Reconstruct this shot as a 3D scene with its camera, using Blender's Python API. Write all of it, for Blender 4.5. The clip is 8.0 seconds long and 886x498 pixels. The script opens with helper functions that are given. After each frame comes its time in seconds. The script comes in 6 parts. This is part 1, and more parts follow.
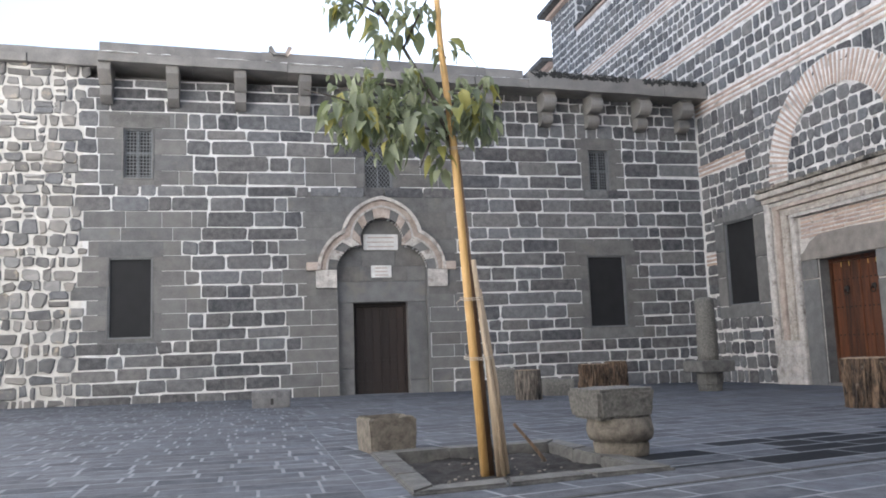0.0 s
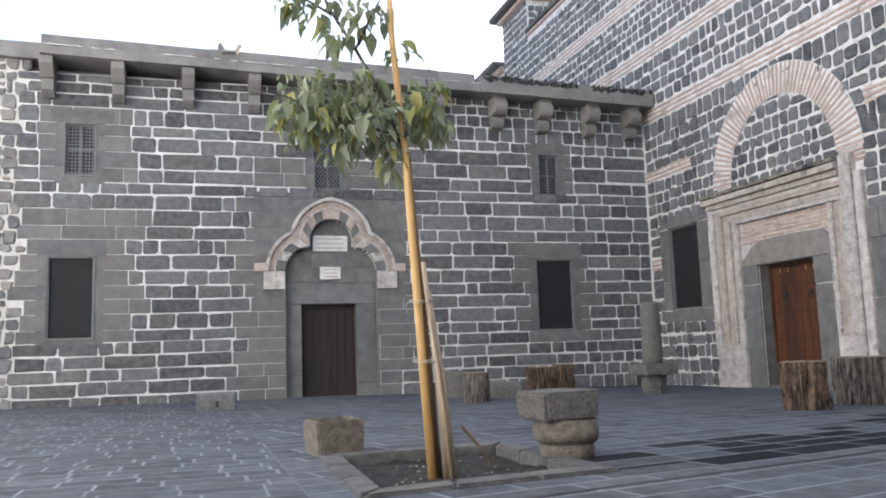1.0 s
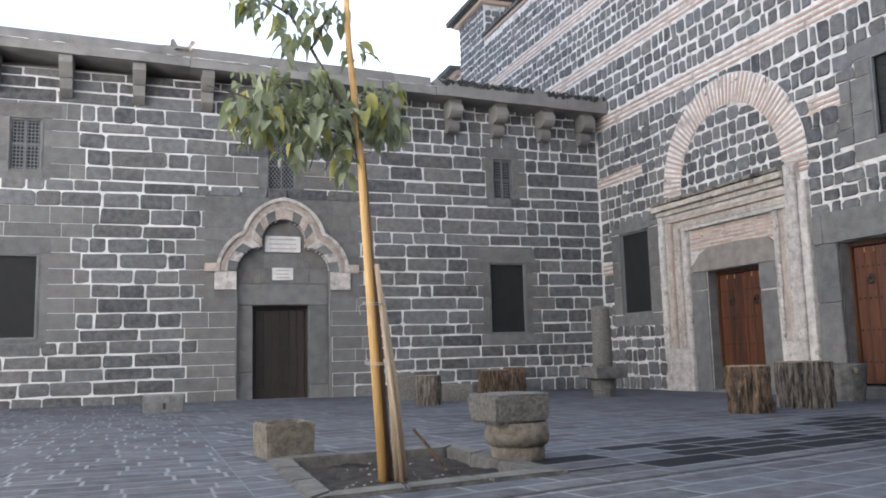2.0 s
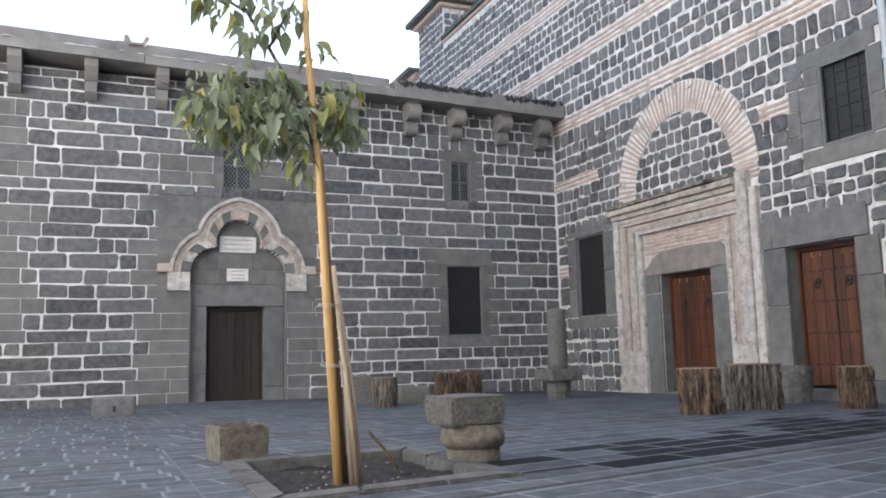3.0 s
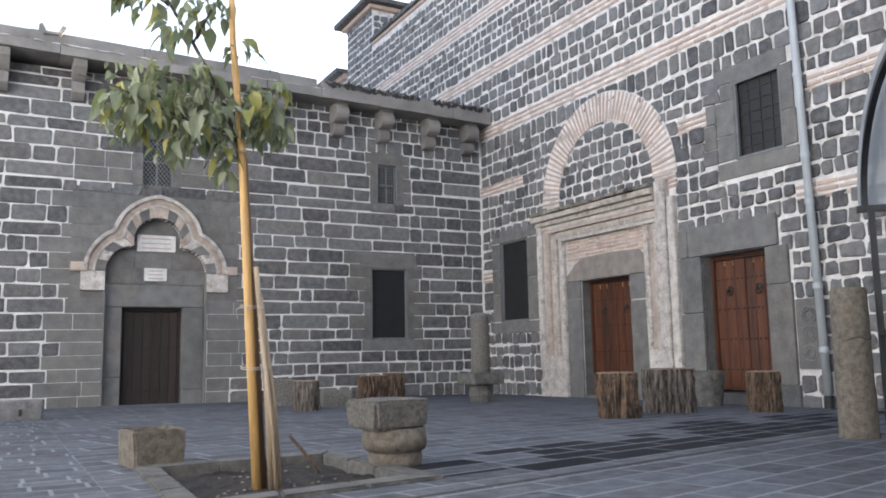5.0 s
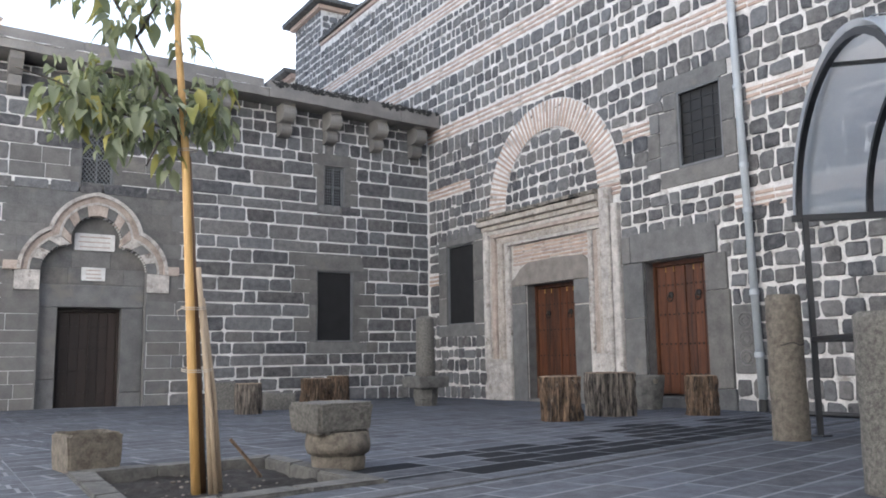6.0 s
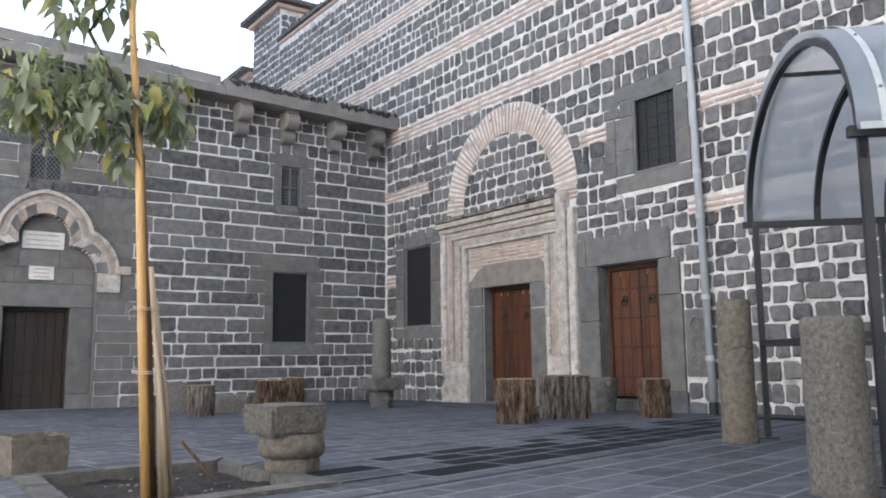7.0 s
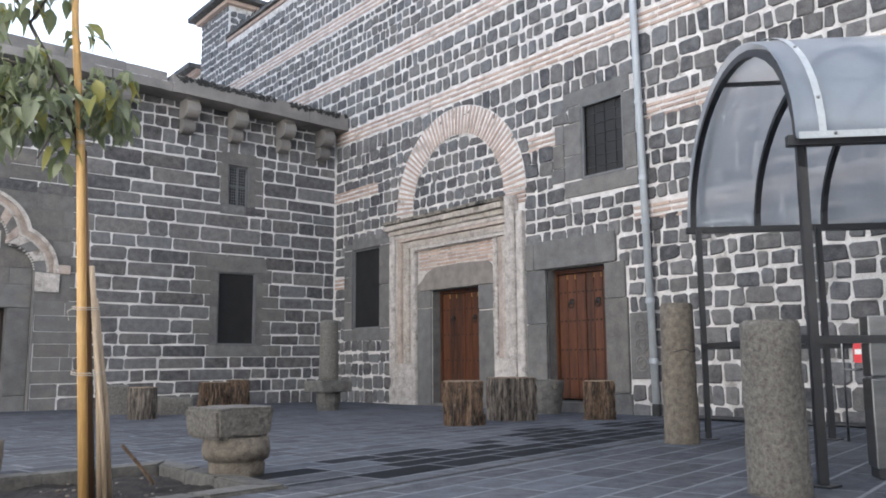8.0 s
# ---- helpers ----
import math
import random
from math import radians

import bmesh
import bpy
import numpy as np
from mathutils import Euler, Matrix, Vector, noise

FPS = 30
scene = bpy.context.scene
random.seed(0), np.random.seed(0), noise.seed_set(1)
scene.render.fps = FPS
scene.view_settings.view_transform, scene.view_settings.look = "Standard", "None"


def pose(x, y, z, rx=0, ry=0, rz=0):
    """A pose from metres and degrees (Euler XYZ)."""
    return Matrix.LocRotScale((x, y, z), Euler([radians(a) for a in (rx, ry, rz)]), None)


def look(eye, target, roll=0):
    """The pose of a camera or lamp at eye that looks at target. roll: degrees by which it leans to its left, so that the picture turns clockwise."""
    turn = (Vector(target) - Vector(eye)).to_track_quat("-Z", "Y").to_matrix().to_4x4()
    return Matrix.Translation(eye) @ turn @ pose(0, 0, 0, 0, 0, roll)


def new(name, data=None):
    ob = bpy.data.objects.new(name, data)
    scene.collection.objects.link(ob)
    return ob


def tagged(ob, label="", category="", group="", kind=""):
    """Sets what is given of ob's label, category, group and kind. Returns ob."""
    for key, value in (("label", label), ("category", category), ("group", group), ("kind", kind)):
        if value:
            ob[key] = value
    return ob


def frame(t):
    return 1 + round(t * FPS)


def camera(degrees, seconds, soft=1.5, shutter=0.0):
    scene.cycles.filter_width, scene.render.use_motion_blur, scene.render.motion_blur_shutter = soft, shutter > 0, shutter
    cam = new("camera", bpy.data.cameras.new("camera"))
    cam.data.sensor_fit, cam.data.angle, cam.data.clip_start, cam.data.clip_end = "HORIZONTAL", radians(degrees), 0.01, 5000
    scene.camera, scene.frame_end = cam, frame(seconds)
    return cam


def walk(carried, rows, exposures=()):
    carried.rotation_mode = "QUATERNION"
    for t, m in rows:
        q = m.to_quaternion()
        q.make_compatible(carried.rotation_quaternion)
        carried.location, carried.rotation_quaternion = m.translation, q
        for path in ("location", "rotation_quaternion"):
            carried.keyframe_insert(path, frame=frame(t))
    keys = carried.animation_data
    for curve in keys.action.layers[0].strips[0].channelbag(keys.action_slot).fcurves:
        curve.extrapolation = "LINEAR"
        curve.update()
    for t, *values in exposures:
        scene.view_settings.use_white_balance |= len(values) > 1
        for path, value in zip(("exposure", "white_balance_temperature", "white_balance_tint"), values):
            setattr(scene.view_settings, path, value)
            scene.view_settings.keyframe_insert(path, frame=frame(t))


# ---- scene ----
cam = camera(57.47, 8.0, soft=1.8)
PATH = [
    (0.0, (-9.676, -15.843, 0.948), (-7.382, -6.186, 2.165), -2.09),
    (0.5, (-9.676, -15.843, 0.948), (-7.096, -6.259, 2.169), -1.99),
    (1.0, (-9.676, -15.843, 0.948), (-6.783, -6.349, 2.174), -1.86),
    (1.5, (-9.676, -15.843, 0.948), (-6.526, -6.432, 2.180), -1.65),
    (3.0, (-9.676, -15.843, 0.948), (-5.754, -6.730, 2.201), -1.40),
    (3.5, (-9.676, -15.843, 0.948), (-5.614, -6.791, 2.201), -1.36),
    (4.0, (-9.676, -15.843, 0.948), (-5.380, -6.901, 2.211), -1.16),
    (4.5, (-9.676, -15.843, 0.948), (-5.159, -7.012, 2.217), -1.13),
    (6.0, (-9.676, -15.843, 0.948), (-4.357, -7.476, 2.253), -0.77),
    (6.5, (-9.676, -15.843, 0.948), (-4.073, -7.666, 2.269), -0.68),
    (7.0, (-9.676, -15.843, 0.948), (-3.922, -7.772, 2.275), -0.52),
    (7.5, (-9.676, -15.843, 0.948), (-3.649, -7.976, 2.286), -0.46),
    (8.0, (-9.676, -15.843, 0.948), (-3.423, -8.156, 2.295), -0.39),
]
walk(cam, [(t, look(eye, target, roll)) for t, eye, target, roll in PATH], exposures=[(0.0, 2.1, 5750, 10), (8.0, 2.1, 5750, 10)])

# ---------- light ----------
SUN_ELEV, SUN_TURN = radians(33), radians(70)
world = bpy.data.worlds.new("sky")
scene.world = world
world.use_nodes = True
wn = world.node_tree.nodes
sky = wn.new("ShaderNodeTexSky")
sky.sky_type, sky.sun_disc = "NISHITA", False
sky.sun_elevation, sky.sun_rotation = SUN_ELEV, SUN_TURN
sky.air_density, sky.dust_density, sky.ozone_density = 1.0, 4.0, 1.0
haze = wn.new("ShaderNodeHueSaturation")
haze.inputs["Saturation"].default_value = 0.58
world.node_tree.links.new(sky.outputs[0], haze.inputs["Color"])
world.node_tree.links.new(haze.outputs[0], wn["Background"].inputs[0])
wn["Background"].inputs[1].default_value = 0.11
sun_data = bpy.data.lights.new("sun", "SUN")
sun_data.energy, sun_data.angle, sun_data.color = 5.0, radians(0.6), (1.0, 0.94, 0.86)
sun = new("sun", sun_data)
SUN_DIR = Vector((math.cos(SUN_ELEV) * math.sin(SUN_TURN), math.cos(SUN_ELEV) * math.cos(SUN_TURN), math.sin(SUN_ELEV)))
sun.matrix_world = look(tuple(SUN_DIR * 60), (0, 0, 0))

# ---------- materials ----------
def material(name, dark, light, rough=0.85, scale=6.0, grain=60.0, bump=0.3, rand=0.5, metallic=0.0, spots=None, spot_scale=1.5, spot_at=0.55, stretch=(1, 1, 1), bump_dist=0.01, lo=0.08, hi=0.92, tint=0.0):
    m = bpy.data.materials.new(name)
    m.use_nodes = True
    nt = m.node_tree
    n, link = nt.nodes, nt.links.new
    bsdf = n["Principled BSDF"]
    bsdf.inputs["Metallic"].default_value = metallic
    co = n.new("ShaderNodeTexCoord")
    mp = n.new("ShaderNodeMapping")
    mp.inputs["Scale"].default_value = stretch
    link(co.outputs["Object"], mp.inputs["Vector"])
    big, fine = n.new("ShaderNodeTexNoise"), n.new("ShaderNodeTexNoise")
    big.inputs["Scale"].default_value, big.inputs["Detail"].default_value = scale, 4
    fine.inputs["Scale"].default_value, fine.inputs["Detail"].default_value = grain, 6
    fine.inputs["Roughness"].default_value = 0.7
    for t in (big, fine):
        link(mp.outputs[0], t.inputs["Vector"])
    info, geo = n.new("ShaderNodeObjectInfo"), n.new("ShaderNodeNewGeometry")
    s = n.new("ShaderNodeMath"); s.operation = "ADD"
    link(info.outputs["Random"], s.inputs[0]); link(geo.outputs["Random Per Island"], s.inputs[1])
    fr = n.new("ShaderNodeMath"); fr.operation = "FRACT"; link(s.outputs[0], fr.inputs[0])
    def mixv(a, b, f):
        x = n.new("ShaderNodeMix"); x.inputs[0].default_value = f
        link(a, x.inputs[2]); link(b, x.inputs[3]); return x.outputs[0]
    wide = n.new("ShaderNodeMapRange")
    wide.inputs[1].default_value, wide.inputs[2].default_value = 0.33, 0.67
    link(mixv(big.outputs[0], fine.outputs[0], 0.5), wide.inputs[0])
    v = mixv(wide.outputs[0], fr.outputs[0], rand)
    ramp = n.new("ShaderNodeValToRGB")
    ramp.color_ramp.elements[0].position, ramp.color_ramp.elements[1].position = lo, hi
    ramp.color_ramp.elements[0].color, ramp.color_ramp.elements[1].color = (*dark, 1), (*light, 1)
    link(v, ramp.inputs[0])
    out = ramp.outputs[0]
    if tint:
        # each stone leans a little to blue or to brown
        seven = n.new("ShaderNodeMath"); seven.operation = "MULTIPLY"; seven.inputs[1].default_value = 7.31
        part_ = n.new("ShaderNodeMath"); part_.operation = "FRACT"
        link(fr.outputs[0], seven.inputs[0]); link(seven.outputs[0], part_.inputs[0])
        hue = n.new("ShaderNodeValToRGB")
        hue.color_ramp.elements[0].color, hue.color_ramp.elements[1].color = (1 - tint, 1 - tint * 0.2, 1 + tint, 1), (1 + tint, 1, 1 - tint, 1)
        link(part_.outputs[0], hue.inputs[0])
        tm_ = n.new("ShaderNodeMix"); tm_.data_type, tm_.blend_type = "RGBA", "MULTIPLY"
        tm_.inputs[0].default_value = 1.0
        link(out, tm_.inputs[6]); link(hue.outputs[0], tm_.inputs[7])
        out = tm_.outputs[2]
    if spots:
        sp = n.new("ShaderNodeTexNoise"); sp.inputs["Scale"].default_value, sp.inputs["Detail"].default_value = spot_scale, 8
        sp.inputs["Roughness"].default_value = 0.65
        link(co.outputs["Object"], sp.inputs["Vector"])
        sr = n.new("ShaderNodeValToRGB")
        sr.color_ramp.elements[0].position, sr.color_ramp.elements[1].position = spot_at, spot_at + 0.12
        link(sp.outputs[0], sr.inputs[0])
        mx = n.new("ShaderNodeMix"); mx.data_type = "RGBA"
        link(sr.outputs[0], mx.inputs[0]); link(out, mx.inputs[6]); mx.inputs[7].default_value = (*spots, 1)
        out = mx.outputs[2]
    link(out, bsdf.inputs["Base Color"])
    rr = n.new("ShaderNodeMapRange"); rr.inputs[3].default_value, rr.inputs[4].default_value = max(0.03, rough - 0.12), min(1, rough + 0.1)
    link(fine.outputs[0], rr.inputs[0]); link(rr.outputs[0], bsdf.inputs["Roughness"])
    b = n.new("ShaderNodeBump"); b.inputs["Strength"].default_value, b.inputs["Distance"].default_value = bump, bump_dist
    link(mixv(fine.outputs[0], big.outputs[0], 0.4), b.inputs["Height"]); link(b.outputs[0], bsdf.inputs["Normal"])
    return m


BASALT = material("basalt", (0.044, 0.044, 0.047), (0.20, 0.197, 0.194), scale=9, grain=40, bump=1.0, rand=0.42, bump_dist=0.03, lo=0.15, hi=0.9, tint=0.035)
BASALT_SMOOTH = material("smooth_basalt", (0.085, 0.083, 0.080), (0.175, 0.170, 0.162), scale=5, grain=36, bump=0.7, rand=0.33, spots=(0.17, 0.158, 0.14), spot_scale=1.6, spot_at=0.58, bump_dist=0.015, lo=0.15, hi=0.85, tint=0.025)
BASALT_PALE = material("pale_grey_stone", (0.07, 0.07, 0.072), (0.215, 0.21, 0.205), scale=9, grain=40, bump=1.0, rand=0.35, bump_dist=0.03, tint=0.035)
RUBBLE = material("rubble_stone", (0.09, 0.088, 0.085), (0.28, 0.265, 0.245), scale=7, grain=60, bump=0.8, rand=0.6, spots=(0.42, 0.36, 0.28), spot_scale=3, spot_at=0.58, tint=0.035)
MORTAR = material("white_mortar", (0.46, 0.45, 0.435), (0.77, 0.76, 0.745), scale=4, grain=45, bump=1.0, rand=0.0, spots=(0.36, 0.345, 0.32), spot_scale=1.4, spot_at=0.62)
MORTAR_B = material("bright_mortar", (0.43, 0.415, 0.395), (0.76, 0.74, 0.715), scale=5, grain=40, bump=1.0, rand=0.0, spots=(0.27, 0.25, 0.225), spot_scale=2.6, spot_at=0.55, bump_dist=0.02)
MORTAR_CREAM = material("cream_mortar", (0.42, 0.40, 0.36), (0.66, 0.64, 0.60), scale=4, grain=70, bump=0.9, rand=0.0, spots=(0.25, 0.23, 0.2), spot_scale=2.5, spot_at=0.58)
BRICK = material("pink_brick", (0.30, 0.215, 0.172), (0.50, 0.405, 0.34), scale=9, grain=60, bump=0.7, rand=0.5, spots=(0.55, 0.50, 0.445), spot_scale=4, spot_at=0.6, tint=0.035)
LIMESTONE = material("weathered_limestone", (0.25, 0.22, 0.185), (0.54, 0.49, 0.435), scale=6, grain=26, bump=1.0, rand=0.12, spots=(0.11, 0.096, 0.08), spot_scale=3.0, spot_at=0.56, bump_dist=0.04, lo=0.15, hi=0.85)
LIME_WHITE = material("pale_limestone", (0.29, 0.265, 0.24), (0.60, 0.565, 0.525), scale=7, grain=26, bump=1.0, rand=0.2, spots=(0.17, 0.14, 0.118), spot_scale=4, spot_at=0.57, bump_dist=0.04, lo=0.15, hi=0.85)
VOUSSOIR_PINK = material("pinkish_limestone", (0.26, 0.21, 0.175), (0.48, 0.405, 0.35), scale=7, grain=30, bump=1.0, rand=0.25, bump_dist=0.03, lo=0.15, hi=0.85)
BOUNCE_WALL = material("pale_bounce_wall", (0.64, 0.615, 0.57), (0.77, 0.745, 0.70), scale=2, grain=30, bump=0.5, rand=0.0)
LINTEL = material("tan_grey_stone", (0.13, 0.115, 0.10), (0.25, 0.225, 0.20), scale=6, grain=40, bump=0.7, rand=0.1, bump_dist=0.015)
MARBLE = material("white_marble", (0.46, 0.45, 0.43), (0.68, 0.67, 0.65), scale=6, grain=50, bump=0.3, rand=0.1)
EAVE = material("eave_basalt", (0.11, 0.105, 0.10), (0.26, 0.245, 0.225), scale=3, grain=50, bump=0.6, rand=0.3, spots=(0.26, 0.225, 0.18), spot_scale=2, spot_at=0.6)
# real moss and weeds; also the dark of crack, drain slot and drain joint
MOSS_AND_GAPS = material("dark_moss_and_gaps", (0.014, 0.014, 0.013), (0.05, 0.049, 0.044), scale=12, grain=90, bump=1.0, rand=0.2)
MOSSY = material("mossy_limestone", (0.05, 0.046, 0.036), (0.34, 0.30, 0.25), scale=8, grain=34, bump=1.0, rand=0.0, spots=(0.022, 0.021, 0.018), spot_scale=5, spot_at=0.5, bump_dist=0.04)
PAVING = material("grey_paving", (0.019, 0.022, 0.028), (0.092, 0.099, 0.117), rough=0.84, scale=9, grain=55, bump=1.0, rand=0.35, spots=(0.12, 0.126, 0.14), spot_scale=1.3, spot_at=0.61, lo=0.2, hi=0.85, bump_dist=0.012, tint=0.03)
PAVING_DARK = material("wet_black_paving", (0.006, 0.007, 0.009), (0.016, 0.018, 0.022), rough=0.85, scale=2.5, grain=50, bump=0.5, rand=0.5)
PAVING_DARK.node_tree.nodes["Principled BSDF"].inputs["Specular IOR Level"].default_value = 0.15
JOINT = material("paving_joint", (0.105, 0.11, 0.121), (0.21, 0.217, 0.235), rough=0.92, scale=2.5, grain=40, bump=0.5, rand=0.0)
KERB = material("kerb_stone", (0.045, 0.044, 0.043), (0.135, 0.13, 0.12), scale=9, grain=34, bump=1.0, rand=0.2, bump_dist=0.02, lo=0.2, hi=0.85)
SOIL = material("dark_soil", (0.005, 0.004, 0.003), (0.024, 0.018, 0.014), scale=14, grain=50, bump=1.0, rand=0.0, bump_dist=0.04)
PEBBLE = material("pebble", (0.06, 0.05, 0.04), (0.28, 0.25, 0.21), scale=20, grain=90, bump=0.3, rand=0.7)
WOOD_DOOR = material("red_brown_door_wood", (0.008, 0.0032, 0.002), (0.128, 0.041, 0.013), rough=0.55, scale=2.2, grain=16, bump=0.6, rand=0.3, stretch=(8, 8, 0.7), lo=0.12, hi=0.95)
WOOD_DARK = material("dark_brown_door_wood", (0.006, 0.0038, 0.003), (0.026, 0.0145, 0.010), rough=0.7, scale=3, grain=24, bump=0.5, rand=0.5, stretch=(8, 8, 0.6))
BARK = material("bark", (0.014, 0.009, 0.006), (0.22, 0.145, 0.09), scale=9, grain=30, bump=1.0, rand=0.0, stretch=(2.2, 2.2, 0.5), spots=(0.22, 0.18, 0.14), spot_scale=16, spot_at=0.6, bump_dist=0.05, lo=0.25, hi=0.85)
BARK_GREY = material("grey_bark", (0.014, 0.011, 0.009), (0.24, 0.205, 0.17), scale=9, grain=30, bump=1.0, rand=0.0, stretch=(2.6, 2.6, 0.35), bump_dist=0.05, lo=0.28, hi=0.85)
CUT_WOOD = material("weathered_cut_wood", (0.12, 0.085, 0.055), (0.30, 0.23, 0.16), scale=14, grain=60, bump=0.6, rand=0.2)
STAKE_YELLOW = material("yellow_timber_stake", (0.32, 0.185, 0.06), (0.56, 0.36, 0.135), rough=0.55, scale=3, grain=20, bump=0.3, rand=0.0, stretch=(10, 10, 0.6))
STAKE_GREY = material("grey_timber_stake", (0.19, 0.14, 0.09), (0.40, 0.32, 0.23), rough=0.7, scale=3, grain=30, bump=0.3, rand=0.2, stretch=(10, 10, 0.6))
STAKE_BROWN = material("brown_timber_stake", (0.09, 0.05, 0.025), (0.19, 0.11, 0.06), rough=0.7, scale=3, grain=30, bump=0.3, rand=0.2, stretch=(10, 10, 0.6))
TWINE = material("pale_twine", (0.30, 0.27, 0.23), (0.45, 0.41, 0.36), scale=30, grain=120, bump=0.2, rand=0.0)
TWIG = material("twig_bark", (0.03, 0.025, 0.02), (0.085, 0.07, 0.055), scale=20, grain=90, bump=0.5, rand=0.0)
GREY_STONE = material("rough_grey_stone", (0.062, 0.058, 0.052), (0.205, 0.195, 0.175), scale=40, grain=95, bump=1.0, rand=0.0, spots=(0.085, 0.078, 0.067), spot_scale=55, spot_at=0.57, bump_dist=0.03)
TAN_STONE = material("tan_stone", (0.066, 0.056, 0.044), (0.20, 0.175, 0.143), scale=20, grain=75, bump=1.0, rand=0.0, spots=(0.105, 0.088, 0.068), spot_scale=24, spot_at=0.6, bump_dist=0.025)
METAL_DARK = material("dark_painted_steel", (0.011, 0.012, 0.014), (0.026, 0.027, 0.031), rough=0.5, scale=4, grain=60, bump=0.05, rand=0.0)
METAL_GREY = material("grey_painted_iron", (0.10, 0.105, 0.11), (0.16, 0.165, 0.17), rough=0.5, scale=6, grain=60, bump=0.1, rand=0.0)
GRILLE_BLACK = material("black_mesh", (0.005, 0.005, 0.0055), (0.011, 0.011, 0.012), rough=0.8, scale=5, grain=80, bump=0.1, rand=0.0)
PIPE = material("pale_blue_grey_pipe", (0.30, 0.325, 0.35), (0.42, 0.45, 0.475), rough=0.45, scale=4, grain=50, bump=0.1, rand=0.1)
STEEL = material("brushed_steel", (0.16, 0.165, 0.17), (0.26, 0.265, 0.27), rough=0.38, metallic=1.0, scale=3, grain=60, bump=0.03, rand=0.0, stretch=(1, 1, 6))
BRASS = material("brass", (0.45, 0.30, 0.10), (0.6, 0.42, 0.16), rough=0.35, metallic=1.0, scale=6, grain=60, bump=0.1, rand=0.0)
IRON = material("black_iron", (0.015, 0.014, 0.013), (0.04, 0.037, 0.033), rough=0.5, metallic=0.6, scale=8, grain=60, bump=0.2, rand=0.1)
RED = material("red_enamel", (0.55, 0.02, 0.03), (0.65, 0.04, 0.05), rough=0.35, scale=4, grain=60, bump=0.02, rand=0.0)
WHITE = material("white_enamel", (0.75, 0.75, 0.74), (0.82, 0.82, 0.81), rough=0.35, scale=4, grain=60, bump=0.02, rand=0.0)
RUBBER = material("black_rubber", (0.012, 0.012, 0.012), (0.03, 0.03, 0.03), rough=0.6, scale=8, grain=60, bump=0.1, rand=0.0)
# near-black, so the darkness of unlit rooms is in the colour
UNLIT_VOID = material("dark_void_wall", (0.015, 0.015, 0.016), (0.03, 0.03, 0.03), scale=3, grain=40, bump=0.1, rand=0.0)
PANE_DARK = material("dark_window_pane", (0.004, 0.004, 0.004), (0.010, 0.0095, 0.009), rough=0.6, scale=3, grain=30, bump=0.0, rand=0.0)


def leaf_material(name, dark, light, back):
    m = material(name, dark, light, rough=0.5, scale=14, grain=60, bump=0.15, rand=0.75)
    nt = m.node_tree
    tr = nt.nodes.new("ShaderNodeBsdfTranslucent"); tr.inputs[0].default_value = (*back, 1)
    mx = nt.nodes.new("ShaderNodeMixShader"); mx.inputs[0].default_value = 0.3
    out = nt.nodes["Material Output"]
    nt.links.new(nt.nodes["Principled BSDF"].outputs[0], mx.inputs[1]); nt.links.new(tr.outputs[0], mx.inputs[2])
    nt.links.new(mx.outputs[0], out.inputs[0])
    return m


LEAF = leaf_material("green_leaf", (0.065, 0.082, 0.052), (0.29, 0.315, 0.205), (0.26, 0.31, 0.13))
LEAF_YELLOW = leaf_material("yellowing_leaf", (0.14, 0.16, 0.04), (0.34, 0.31, 0.09), (0.30, 0.28, 0.05))

# blue in the base colour stands in for reflected sky on the vault
ROOF_SHEET = material("translucent_roof_sheet", (0.34, 0.40, 0.49), (0.43, 0.50, 0.60), rough=0.12, scale=2, grain=30, bump=0.03, rand=0.0)
_n = ROOF_SHEET.node_tree
_tr = _n.nodes.new("ShaderNodeBsdfTransparent"); _tr.inputs[0].default_value = (0.9, 0.9, 0.89, 1)
_tl = _n.nodes.new("ShaderNodeBsdfTranslucent"); _tl.inputs[0].default_value = (0.88, 0.88, 0.87, 1)
_m1, _m2 = _n.nodes.new("ShaderNodeMixShader"), _n.nodes.new("ShaderNodeMixShader")
_m1.inputs[0].default_value, _m2.inputs[0].default_value = 0.5, 0.5
_n.links.new(_n.nodes["Principled BSDF"].outputs[0], _m1.inputs[1]); _n.links.new(_tl.outputs[0], _m1.inputs[2])
_n.links.new(_m1.outputs[0], _m2.inputs[1]); _n.links.new(_tr.outputs[0], _m2.inputs[2])
_n.links.new(_m2.outputs[0], _n.nodes["Material Output"].inputs[0])

# ---------- mesh helpers ----------
R0 = random.Random(7)


def mesh_ob(name, verts, faces, mat, parent=None, label="", smooth=False):
    me = bpy.data.meshes.new(name)
    me.from_pydata([tuple(v) for v in verts], [], faces)
    me.materials.append(mat)
    if smooth:
        me.polygons.foreach_set("use_smooth", [True] * len(me.polygons))
    me.update()
    ob = new(name, me)
    if parent is not None:
        ob.parent = parent
    if label:
        ob["label"] = label
    return ob


def part(name, bm, mat, parent=None, label="", smooth=False):
    me = bpy.data.meshes.new(name)
    bm.to_mesh(me)
    bm.free()
    me.materials.append(mat)
    if smooth:
        me.polygons.foreach_set("use_smooth", [True] * len(me.polygons))
    ob = new(name, me)
    if parent is not None:
        ob.parent = parent
    if label:
        ob["label"] = label
    return ob


def thing(name, label, category, at=(0, 0, 0), turn=0, group="", kind=""):
    e = new(name)
    e.empty_display_size = 0.1
    e.matrix_world = pose(*at, 0, 0, turn)
    return tagged(e, label, category, group, kind)


